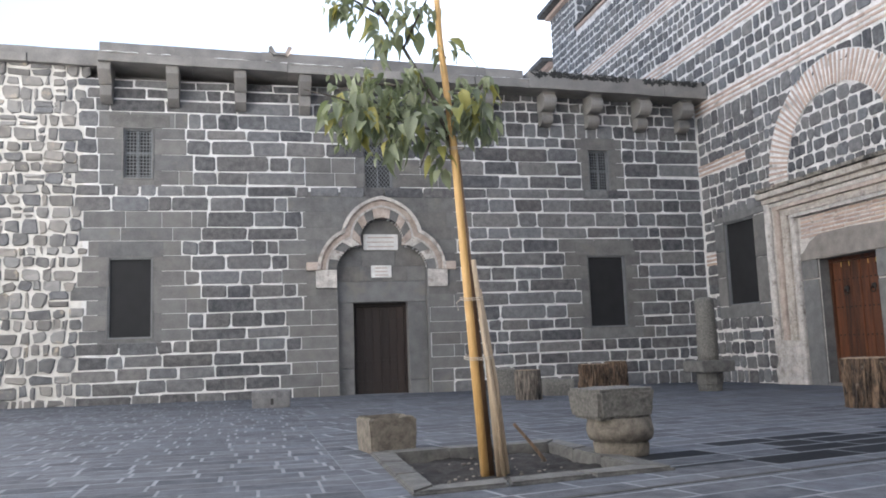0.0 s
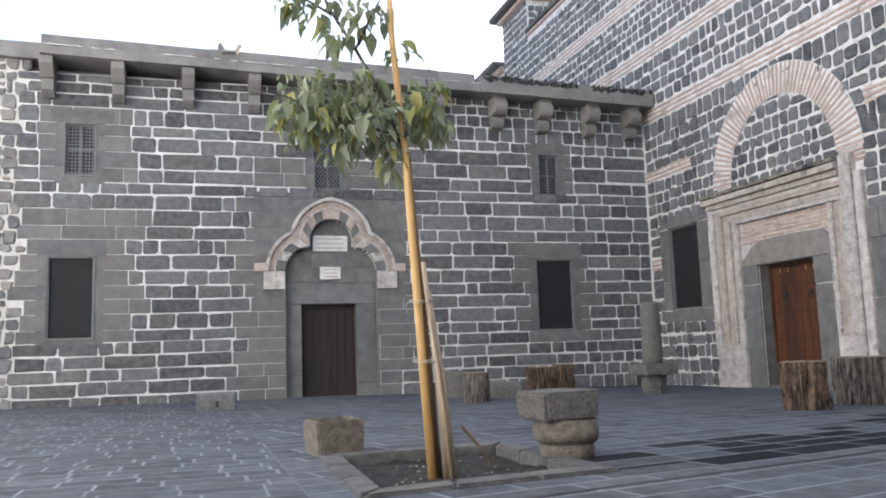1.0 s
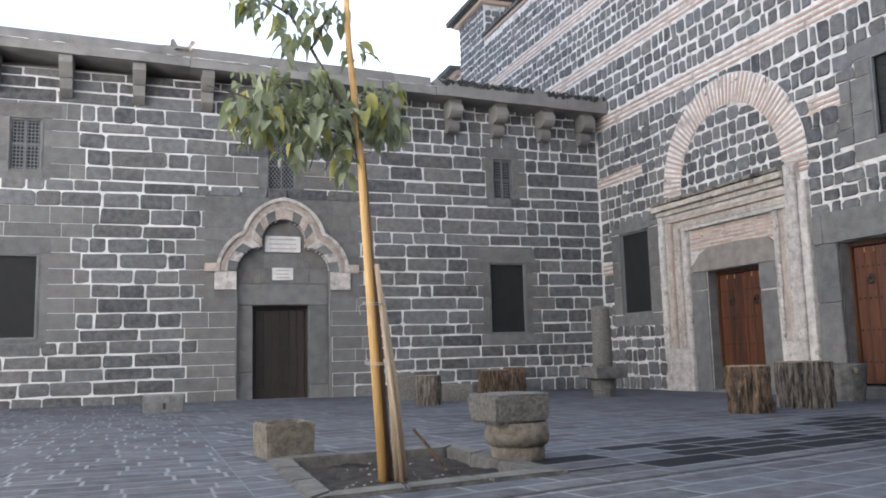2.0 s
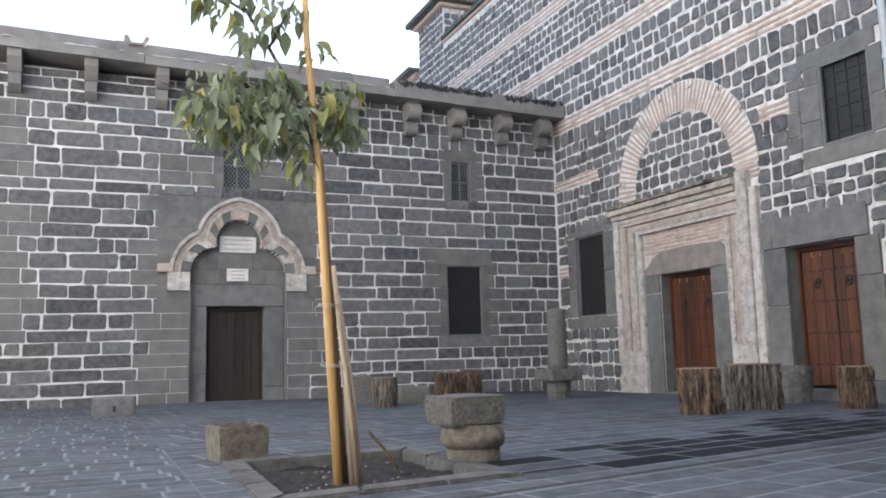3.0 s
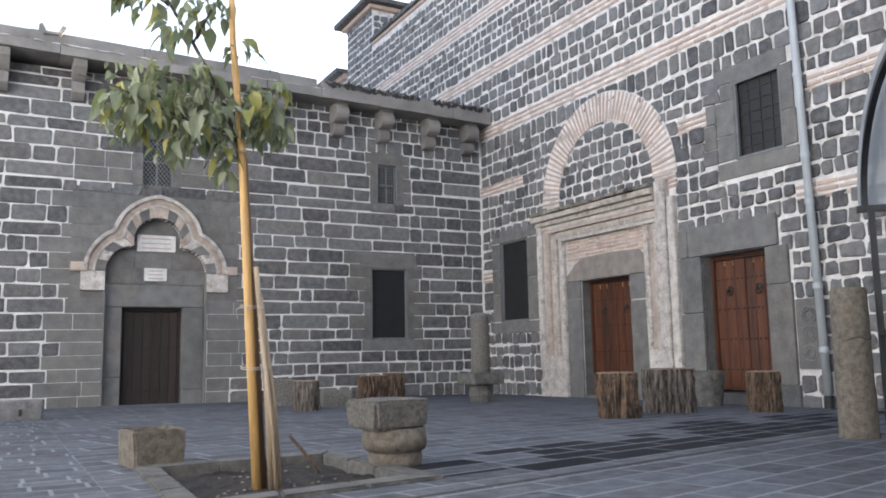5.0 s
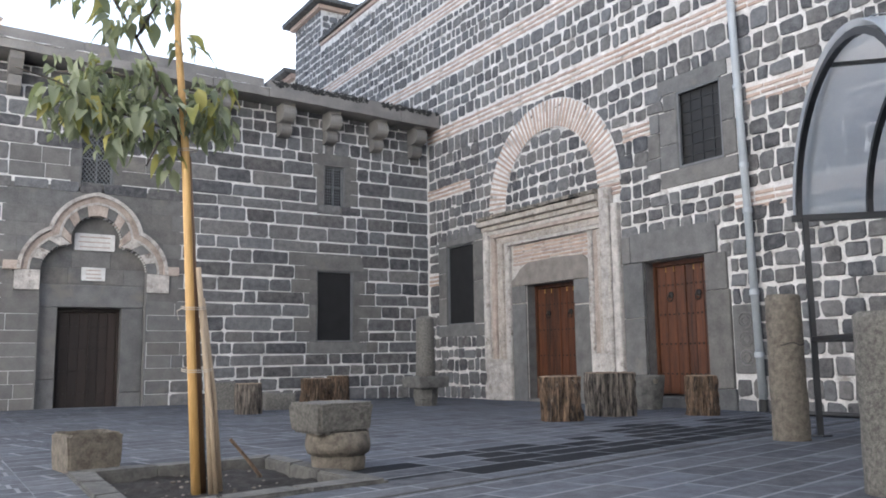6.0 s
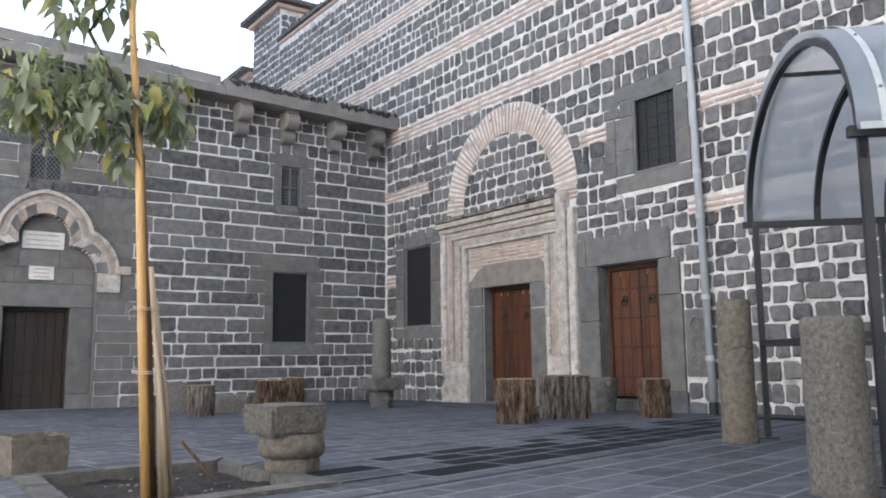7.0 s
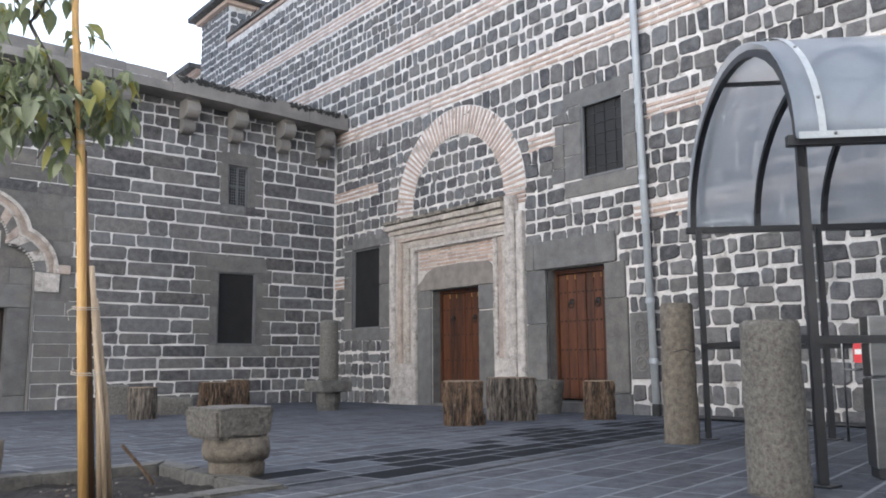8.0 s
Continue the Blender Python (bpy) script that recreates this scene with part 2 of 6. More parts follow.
def box_bm(x0, x1, y0, y1, z0, z1, bevel=0.0, bm=None):
    bm = bm or bmesh.new()
    made = bmesh.ops.create_cube(bm, size=1)["verts"]
    bmesh.ops.transform(bm, verts=made, matrix=Matrix.Translation(((x0 + x1) / 2, (y0 + y1) / 2, (z0 + z1) / 2)) @ Matrix.Diagonal((x1 - x0, y1 - y0, z1 - z0, 1)))
    if bevel:
        edges = list({e for v in made for e in v.link_edges})
        bmesh.ops.bevel(bm, geom=edges, offset=bevel, segments=2, affect="EDGES", profile=0.5)
    return bm


def rough_up(bm, amount, scale=3.0, cuts=0, seed=0.0):
    """Uneven, worn faces on a stone."""
    if cuts:
        bmesh.ops.subdivide_edges(bm, edges=bm.edges[:], cuts=cuts, use_grid_fill=True)
    off = Vector((seed * 3.1, seed * 1.7, seed))
    for v in bm.verts:
        v.co += noise.noise_vector(v.co * scale + off) * amount + noise.noise_vector(v.co * scale * 4 + off) * amount * 0.35
    return bm


def lathe_bm(rings, segs=24, cap=True):
    """rings: (radius, z) from the bottom up."""
    bm = bmesh.new()
    rows = [[bm.verts.new((r * math.cos(2 * math.pi * k / segs), r * math.sin(2 * math.pi * k / segs), z)) for k in range(segs)] for r, z in rings]
    for a, b in zip(rows, rows[1:]):
        for k in range(segs):
            bm.faces.new((a[k], a[(k + 1) % segs], b[(k + 1) % segs], b[k]))
    if cap:
        bm.faces.new(rows[-1])
        bm.faces.new(rows[0][::-1])
    return bm


def tube_bm(points, radii, segs=8, bm=None):
    bm = bm or bmesh.new()
    rows = []
    for i, p in enumerate(points):
        p = Vector(p)
        d = Vector(points[min(i + 1, len(points) - 1)]) - Vector(points[max(i - 1, 0)])
        q = d.to_track_quat("Z", "Y")
        r = radii[i] if isinstance(radii, (list, tuple)) else radii
        rows.append([bm.verts.new(p + q @ Vector((r * math.cos(2 * math.pi * k / segs), r * math.sin(2 * math.pi * k / segs), 0))) for k in range(segs)])
    for a, b in zip(rows, rows[1:]):
        for k in range(segs):
            bm.faces.new((a[k], a[(k + 1) % segs], b[(k + 1) % segs], b[k]))
    bm.faces.new(rows[-1])
    bm.faces.new(rows[0][::-1])
    return bm


# wall frames: u along the wall, v up, n out of the wall
def on_a(u, v, n):
    return (u, -n, v)


def on_b(u, v, n):
    return (-n, -u, v)


def ground_z(x, y):
    return 0.028 - 0.0098 * x - 0.0119 * y


def stone_piece(u0, u1, v0, v1, depth, rng, jit=0.006, cut=0.18, bev=0.012, back=0.03, tilt=0.0):
    """A dressed block: eight-cornered outline, bevelled front."""
    w, h = u1 - u0, v1 - v0
    c = min(w, h) * cut
    def j():
        return rng.uniform(-jit, jit)
    def cc():
        return c * rng.uniform(0.4, 1.4)
    a, b, d, e = cc(), cc(), cc(), cc()
    o = [(u0 + a, v0), (u1 - b, v0), (u1, v0 + b), (u1, v1 - d), (u1 - d, v1), (u0 + e, v1), (u0, v1 - e), (u0, v0 + a)]
    o = [(x + j(), y + j()) for x, y in o]
    cx, cy = (u0 + u1) / 2, (v0 + v1) / 2
    bx, by = 1 - 2 * bev / w, 1 - 2 * bev / h
    vs = [(x, y, -back) for x, y in o] + [(x, y, depth * 0.55) for x, y in o]
    vs += [(cx + (x - cx) * bx, cy + (y - cy) * by, depth * (1 + rng.uniform(-tilt, tilt))) for x, y in o]
    fs = [(k, (k + 1) % 8, 8 + (k + 1) % 8, 8 + k) for k in range(8)]
    fs += [(8 + k, 8 + (k + 1) % 8, 16 + (k + 1) % 8, 16 + k) for k in range(8)]
    fs.append(tuple(range(16, 24)))
    return vs, fs


def cells(name, us, vs, hole, place, thick, mat, parent=None, label="", front=0.0):
    """A thick wall made of a grid of cells, leaving out those whose middle lies in a hole."""
    V, F, idx = [], [], {}
    us, vs = sorted(set(us)), sorted(set(vs))
    solid = {(i, k): not hole((us[i] + us[i + 1]) / 2, (vs[k] + vs[k + 1]) / 2) for i in range(len(us) - 1) for k in range(len(vs) - 1)}
    def vert(i, k, s):
        if (i, k, s) not in idx:
            idx[i, k, s] = len(V)
            V.append(place(us[i], vs[k], front if s else front - thick))
        return idx[i, k, s]
    for (i, k), on in solid.items():
        if not on:
            continue
        F.append((vert(i, k, 1), vert(i + 1, k, 1), vert(i + 1, k + 1, 1), vert(i, k + 1, 1)))
        F.append((vert(i, k, 0), vert(i, k + 1, 0), vert(i + 1, k + 1, 0), vert(i + 1, k, 0)))
        for di, dk, p, q in ((-1, 0, (i, k + 1), (i, k)), (1, 0, (i + 1, k), (i + 1, k + 1)), (0, -1, (i, k), (i + 1, k)), (0, 1, (i + 1, k + 1), (i, k + 1))):
            if not solid.get((i + di, k + dk), False):
                F.append((vert(*p, 1), vert(*p, 0), vert(*q, 0), vert(*q, 1)))
    return mesh_ob(name, V, F, mat, parent, label)


def frange(a, b, step):
    return [a + i * step for i in range(int((b - a) / step) + 1)]

# ---------- paving ----------
BED = [(-8.80, -11.80), (-7.60, -11.54), (-7.60, -10.18), (-8.74, -10.30)]
BED_C = (-8.16, -10.98)


def grown(poly, by):
    cx, cy = BED_C
    out = []
    for x, y in poly:
        d = math.hypot(x - cx, y - cy)
        out.append((cx + (x - cx) * (1 + by / d), cy + (y - cy) * (1 + by / d)))
    return out


def inside(poly, x, y):
    return all((b[0] - a[0]) * (y - a[1]) - (b[1] - a[1]) * (x - a[0]) > 0 for a, b in zip(poly, poly[1:] + poly[:1]))


far = 150
corners = [(-far, -far), (far, -far), (far, far), (-far, far)]
rim = grown(BED, 0.05)
gv = [(x, y, ground_z(x, y) - 0.0006) for x, y in corners + rim]
ground = mesh_ob("ground", gv, [(0, 1, 5, 4), (1, 2, 6, 5), (2, 3, 7, 6), (3, 0, 4, 7)], JOINT)
tagged(ground, "grey courtyard ground of stone paving with pale joints", "ground", kind="structure")

# ---------- wall A: the long basalt facade ----------
MID = -7.16          # middle of the arched doorway
EAVE_L = -12.62


def inner_half(z):
    if z < 2.55:
        return 0.91
    if z < 3.03:
        return 0.43 + math.sqrt(max(0.0, 0.48 ** 2 - (z - 2.55) ** 2))
    return math.sqrt(max(0.0, 0.435 ** 2 - (z - 3.15) ** 2))


WIN_A = {"w1": (-12.28, -11.49, 1.32, 2.83), "u1": (-12.04, -11.51, 4.33, 5.30), "u2": (-7.49, -6.92, 4.18, 5.15),
         "w3": (-2.79, -1.94, 1.26, 2.78), "u3": (-2.63, -2.16, 4.16, 5.07)}


def hole_a(u, v):
    return any(a < u < b and c < v < d for a, b, c, d in WIN_A.values()) or (v < 3.585 and abs(u - MID) < inner_half(v))


niche_z = [-0.4, 2.55] + frange(2.6, 3.585, 0.045) + [3.585]
us = [EAVE_L - 0.1, 0.0] + [e for w in WIN_A.values() for e in w[:2]] + [MID + s * inner_half((a + b) / 2) for a, b in zip(niche_z, niche_z[1:]) for s in (-1, 1)]
vs = [6.25] + [e for w in WIN_A.values() for e in w[2:]] + niche_z
wall_a = cells("wall_north", us, vs, hole_a, on_a, 0.6, MORTAR)
tagged(wall_a, "dark basalt block wall with white pointed mortar joints", "wall", kind="structure")
wall_a2 = part("wall_north_rubble", box_bm(-24, EAVE_L - 0.1, 0.0, 0.6, -0.4, 6.5), MORTAR_CREAM)
tagged(wall_a2, "rubble stone wall with thick cream lime mortar", "wall", kind="structure")
void = part("room_back_wall", box_bm(-24, -0.01, 0.95, 1.1, -0.4, 6.6), UNLIT_VOID)
tagged(void, "dark unlit room wall behind the windows", "wall", kind="structure")

COURSES_A = [0.02, 0.30, 0.55, 0.78, 1.02, 1.26, 1.48, 1.77, 2.04, 2.29, 2.57, 2.86, 3.14, 3.39, 3.70, 3.99, 4.21, 4.48, 4.79, 5.09, 5.31, 5.62, 5.87, 6.08, 6.25]


def kind_a(u, v, j):
    """What the facade is made of at a place; j shakes the zones' ends from course to course."""
    if hole_a(u, v):
        return "void"
    if v > 2.16 and v < 4.06:
        d = abs(u - MID)
        if v < 2.6 and d < 1.34 or v < 3.34 and math.hypot(d - 0.43, v - 2.55) < 0.84 and d > 0.3 or math.hypot(d, v - 3.15) < 0.84 and v > 3.1:
            return "void"
    if v < 3.95 and -8.95 + j < u < -5.45 + j * 0.8 and not (v < 0.5 and u > -5.8):
        return "smooth"
    if 1.22 < v < 3.75 and EAVE_L - 0.4 < u < -10.75 + j:
        return "smooth"
    if 4.15 < v < 5.6 and -12.55 + j * 0.4 < u < -11.0 + j:
        return "smooth"
    if 4.1 < v < 4.85 and -8.9 + j < u < -5.75 + j:
        return "smooth"
    if 0.98 < v < 3.1 and -3.2 + j < u < -1.5 + j:
        return "smooth"
    if 4.1 < v < 5.35 and -2.95 + j * 0.5 < u < -1.9 + j * 0.4:
        return "smooth"
    return "block"


STARTS = {}
pieces_a = []        # (verts, faces, material, nearness)
rng = random.Random(11)
for v0, v1 in zip(COURSES_A, COURSES_A[1:]):
    jit = rng.uniform(-0.28, 0.28)
    mid_v = (v0 + v1) / 2
    runs, step = [], 0.04
    start = EAVE_L - rng.uniform(0.0, 0.3)
    STARTS[v0, v1] = start
    for u in frange(start, -0.02, step):
        k = kind_a(u, mid_v, jit)
        if runs and runs[-1][0] == k:
            runs[-1][2] = u + step
        else:
            runs.append([k, u, u + step])
    for k, a, b in runs:
        if k == "void" or b - a < 0.06:
            continue
        # trim to the true opening
        b = min(b, -0.01)
        u = a
        while u < b - 0.02:
            small = v0 > 5.0 and u > -6 or v0 < 0.75 and u > -2.2
            ln = rng.uniform(0.45, 0.95) if k == "smooth" else rng.choice((0.28, 0.42, 0.5, 0.6, 0.68, 0.8, 0.95)) * rng.uniform(0.9, 1.1)
            if small:
                ln = rng.uniform(0.22, 0.42)
            e = u + ln
            if b - e < 0.2:
                e = b
            gap = 0.0045 if k == "smooth" else rng.uniform(0.013, 0.021)
            lift = 0.0 if k == "smooth" else rng.uniform(-0.006, 0.006)
            if e - u > 2.5 * gap + 0.03:
                mat = BASALT_SMOOTH if k == "smooth" else (BASALT_PALE if rng.random() < 0.03 else BASALT)
                if k == "smooth":
                    p = stone_piece(u + gap, e - gap, v0 + gap, v1 - gap, 0.007, rng, jit=0.002, cut=0.025, bev=0.003, tilt=0.15)
                else:
                    p = stone_piece(u + gap, e - gap, v0 + gap + lift, v1 - gap + lift, 0.018, rng, jit=0.012, cut=0.12, bev=0.009, tilt=0.3)
                pieces_a.append((p, mat, abs(u + 7.0) + abs(v0 - 1.8) * 1.5))
            u = e
# rubble at the end of the facade
rub = random.Random(5)
v = 0.05
while v < 6.42:
    h = rub.uniform(0.17, 0.31)
    u = -16.0
    stop = max([s for (a, c), s in STARTS.items() if a < v + h / 2 < c] + [-99.0])
    stop = EAVE_L if stop < -90 else stop
    while u < stop - 0.08:
        w = rub.choice((0.13, 0.17, 0.22, 0.26, 0.31, 0.38)) * rub.uniform(0.85, 1.15)
        e = min(u + w, stop)
        if stop - e < 0.16:
            e = stop
            w = e - u
        if e - u > 0.1:
            two = rub.random() < 0.22 and h > 0.22
            for lo, hi in (((0.0, 0.5), (0.5, 1.0)) if two else ((0.0, 1.0),)):
                g = rub.uniform(0.012, 0.034)
                lift = rub.uniform(-0.02, 0.02)
                p = stone_piece(u + g, e - g, v + h * lo + g * 0.7 + lift, v + h * hi - g * 0.7 + lift, 0.028, rub, jit=0.022, cut=0.2, bev=0.016, tilt=0.5)
                pieces_a.append((p, rub.choice((RUBBLE, RUBBLE, RUBBLE, BASALT_PALE)), 50 - u))
        u += w
    v += h


def lay_pieces(pieces, place, parent, name, limit, rest_name):
    """The nearest pieces are objects of their own; the rest are joined, one mesh a material."""
    pieces.sort(key=lambda p: p[2])
    rest = {}
    for i, ((vs_, fs_), mat, _) in enumerate(pieces):
        w = [place(*q) for q in vs_]
        if i < limit:
            mesh_ob(name, w, fs_, mat, parent)
        else:
            V, F = rest.setdefault(mat.name, ([], []))
            o = len(V)
            V.extend(w)
            F.extend(tuple(o + k for k in f) for f in fs_)
    for key, (V, F) in rest.items():
        tagged(mesh_ob(rest_name, V, F, bpy.data.materials[key], parent), kind="stuff")


# ---------- wall B: the tall basalt and brick facade ----------
ARCH_U, ARCH_V, ARCH_R0, ARCH_R1 = 4.36, 3.84, 1.33, 1.88
DOOR1, DOOR2 = (3.62, 4.97, 0.0, 2.26), (6.67, 7.87, 0.26, 2.38)
WIN_B, WIN_BU = (0.78, 1.84, 1.60, 3.34), (7.49, 8.33, 3.77, 4.98)
PORTAL = (2.33, 6.18, 0.0, 3.72)
B_END, B_TOP = -8.25, 11.72
ROOF_B, TOWER_U = 10.5, -6.2      # the wall ends lower this side of the corner tower


def hole_b(u, v):
    return v > ROOF_B and u > TOWER_U or any(a < u < b and c < v < d for a, b, c, d in (DOOR1, DOOR2, WIN_B, WIN_BU))


ub = [B_END, TOWER_U, 26] + [e for w in (DOOR1, DOOR2, WIN_B, WIN_BU) for e in w[:2]]
vb = [-0.4, ROOF_B, B_TOP] + [e for w in (DOOR1, DOOR2, WIN_B, WIN_BU) for e in w[2:]]
wall_b = cells("wall_east", ub, vb, hole_b, on_b, 0.9, MORTAR_B)
tagged(wall_b, "tall basalt wall with wide white mortar and pink brick bands", "wall", kind="structure")
void_b = part("hall_back_wall", box_bm(1.3, 1.5, -26, 8, -0.4, 11), UNLIT_VOID)
tagged(void_b, "dark unlit hall wall behind the doors", "wall", kind="structure")

BANDS = [5.98, 7.42, 8.88]
LOW_BANDS = [(0.0, 1.75, 4.62), (6.3, 6.95, 4.55), (8.75, 26, 4.55), (8.45, 26, 3.05), (0.05, 0.45, 2.62)]


def kind_b(u, v):
    if hole_b(u, v):
        return "void"
    a, b, c, d = PORTAL
    if a < u < b and v < d:
        return "void"
    if v >= d - 0.2 and abs(u - ARCH_U) < ARCH_R1 - 0.08 and (v < ARCH_V or math.hypot(u - ARCH_U, v - ARCH_V) < ARCH_R1 - 0.1):
        return "void"
    if 6.18 < u < 8.12 and v < 2.84 or 6.18 < u < 8.29 and v < 2.42:
        return "void"
    if 0.46 < u < 2.33 and 1.36 < v < 3.57:
        return "void"
    if 6.86 < u < 8.56 and 3.56 < v < 5.22 and not (u < 7.2 and v > 4.75) and not (u < 7.08 and v < 3.74):
        return "void"
    if 8.29 < u < 8.70 and 0.62 < v < 1.62:
        return "void"
    if any(abs(v - z) < 0.17 for z in BANDS):
        return "void"
    if any(p < u < q and abs(v - z) < 0.15 for p, q, z in LOW_BANDS):
        return "void"
    return "block"


pieces_b = []
rb = random.Random(23)
edges_b = [0.03]
stops = sorted(BANDS + [3.05, 4.55])
while edges_b[-1] < B_TOP - 0.25:
    z = edges_b[-1]
    nxt = z + rb.uniform(0.21, 0.29)
    for s_ in stops:
        if z < s_ - 0.17 < nxt + 0.12 and s_ in BANDS:
            nxt = s_ - 0.165
        if abs(z - (s_ - 0.165)) < 1e-6 and s_ in BANDS:
            nxt = s_ + 0.165
    edges_b.append(nxt)
for v0, v1 in zip(edges_b, edges_b[1:]):
    mid_v = (v0 + v1) / 2
    runs, step = [], 0.04
    for u in frange(B_END, 15.5, step):
        k = kind_b(u, mid_v) if (u > 0.03 or v0 > 6.2) and not (v1 > ROOF_B - 0.05 and u > TOWER_U - 0.04) else "void"
        if runs and runs[-1][0] == k:
            runs[-1][2] = u + step
        else:
            runs.append([k, u, u + step])
    for k, a, b in runs:
        if k == "void":
            continue
        u = a
        while u < b - 0.05:
            e = u + rb.choice((0.17, 0.22, 0.25, 0.28, 0.31, 0.37)) * rb.uniform(0.9, 1.1)
            if b - e < 0.14:
                e = b
            # high up: wider mortar and more pale stones, partly in place of brighter light
            gap = rb.uniform(0.013, 0.025) if v0 < 5.9 else rb.uniform(0.022, 0.036)
            lift = rb.uniform(-0.018, 0.018)
            if e - u > 0.13:
                p = stone_piece(u + gap, e - gap, v0 + gap + lift, v1 - gap + lift, 0.025, rb, jit=0.015, cut=0.15, bev=0.013, tilt=0.4)
                pieces_b.append((p, BASALT_PALE if rb.random() < (0.16 if v0 < 5.9 else 0.65) else BASALT, math.hypot(u - 8.5, v0 - 1.5)))
            u = e


def brick_row(u0, u1, v, pieces, near=60.0, h=0.026, rng_=rb):
    u = u0
    while u < u1 - 0.06:
        e = min(u + rng_.uniform(0.24, 0.36), u1)
        dv = rng_.uniform(-0.006, 0.006)
        pieces.append((stone_piece(u + 0.008, e - 0.008, v - h + dv, v + h + dv, 0.018, rng_, jit=0.004, cut=0.15, bev=0.006), BRICK, near + abs(u - 8)))
        u = e


for z in BANDS:
    for dz in (-0.1, 0.0, 0.1):
        brick_row(B_END if z > 6.2 else 0.02, 15.5, z + dz, pieces_b)
for p, q, z in LOW_BANDS:
    for dz in (-0.09, 0.0, 0.09):
        brick_row(p, min(q, 15.5), z + dz, pieces_b)
# fill of the blind arch above the portal
tm = random.Random(31)
v = 3.72
while v < ARCH_V + ARCH_R0 - 0.03:
    h = min(tm.uniform(0.19, 0.27), ARCH_V + ARCH_R0 + 0.06 - v)
    def half_at(z):
        return math.sqrt(max(0.0, (ARCH_R0 + 0.03) ** 2 - max(0.0, z - ARCH_V) ** 2))
    half = half_at(v + h * 0.35)
    u = ARCH_U - half
    while u < ARCH_U + half - 0.05:
        e = min(u + tm.uniform(0.16, 0.36), ARCH_U + half)
        if ARCH_U + half - e < 0.12:
            e = ARCH_U + half
        g = tm.uniform(0.012, 0.024)
        # stones against the ring are cut down to its curve
        edge = max(abs(u + 0.3 * (e - u) - ARCH_U), abs(e - 0.3 * (e - u) - ARCH_U))
        top = min(v + h, ARCH_V + math.sqrt(max(0.0, (ARCH_R0 + 0.02) ** 2 - edge ** 2)) + 0.02)
        if e - u > 0.09 and top - v > 0.08:
            pieces_b.append((stone_piece(u + g, e - g, v + g, top - g, 0.022, tm, jit=0.016, cut=0.2, bev=0.013, tilt=0.3), BASALT_PALE if tm.random() < 0.2 else BASALT, math.hypot(u - 8.5, v - 1.5)))
        u = e
    v += h

# brick ring of the blind arch
ring = thing("brick_arch", "blind arch of radiating pink bricks in cream mortar", "arch", kind="structure")
N_RING = 52
bm = bmesh.new()
seg = 48
prof = []
for k in range(seg + 1):
    a = math.pi * k / seg
    prof.append((math.cos(a), math.sin(a)))
rows_v = []
for r, n_ in ((ARCH_R0, -0.05), (ARCH_R0, 0.03), (ARCH_R1, 0.03), (ARCH_R1, -0.05)):
    rows_v.append([bm.verts.new(on_b(ARCH_U - r * c, ARCH_V + r * s, n_)) for c, s in prof])
for a, b in zip(rows_v, rows_v[1:]):
    for k in range(seg):
        bm.faces.new((a[k], b[k], b[k + 1], a[k + 1]))
part("mortar_bed", bm, MORTAR_B, ring, "cream mortar ring")
for k in range(N_RING):
    a0, a1 = math.pi * (k + 0.2) / N_RING, math.pi * (k + 0.78) / N_RING
    q = []
    r0, r1 = ARCH_R0 + R0.uniform(0.0, 0.02), ARCH_R1 - R0.uniform(0.0, 0.03)
    o = [(r0, a0), (r1, a0 + 0.006), (r1, a1 - 0.006), (r0, a1)]
    V = [on_b(ARCH_U - r * math.cos(a), ARCH_V + r * math.sin(a), n_) for n_ in (-0.02, 0.044) for r, a in o]
    mesh_ob("brick", V, [(4, 5, 6, 7), (0, 1, 5, 4), (1, 2, 6, 5), (2, 3, 7, 6), (3, 0, 4, 7)], BRICK, ring)
# short upright feet of the ring
for side, (a, b) in enumerate(((ARCH_U - ARCH_R1, ARCH_U - ARCH_R0), (ARCH_U + ARCH_R0, ARCH_U + ARCH_R1))):
    for k in range(3):
        z = ARCH_V - 0.06 - 0.075 * k
        V, F = stone_piece(a + 0.02, b - 0.02, z - 0.024, z + 0.024, 0.03, R0, jit=0.004, cut=0.1, bev=0.005)
        mesh_ob("brick", [on_b(*q) for q in V], F, BRICK, ring)


def surround(prefix, parts_, place, parent, mat=BASALT_SMOOTH, depth=0.04):
    for u0, u1, v0, v1 in parts_:
        V, F = stone_piece(u0 + 0.004, u1 - 0.004, v0 + 0.004, v1 - 0.004, depth, R0, jit=0.003, cut=0.03, bev=0.006, back=0.2)
        mesh_ob(prefix, [place(*q) for q in V], F, mat, parent)


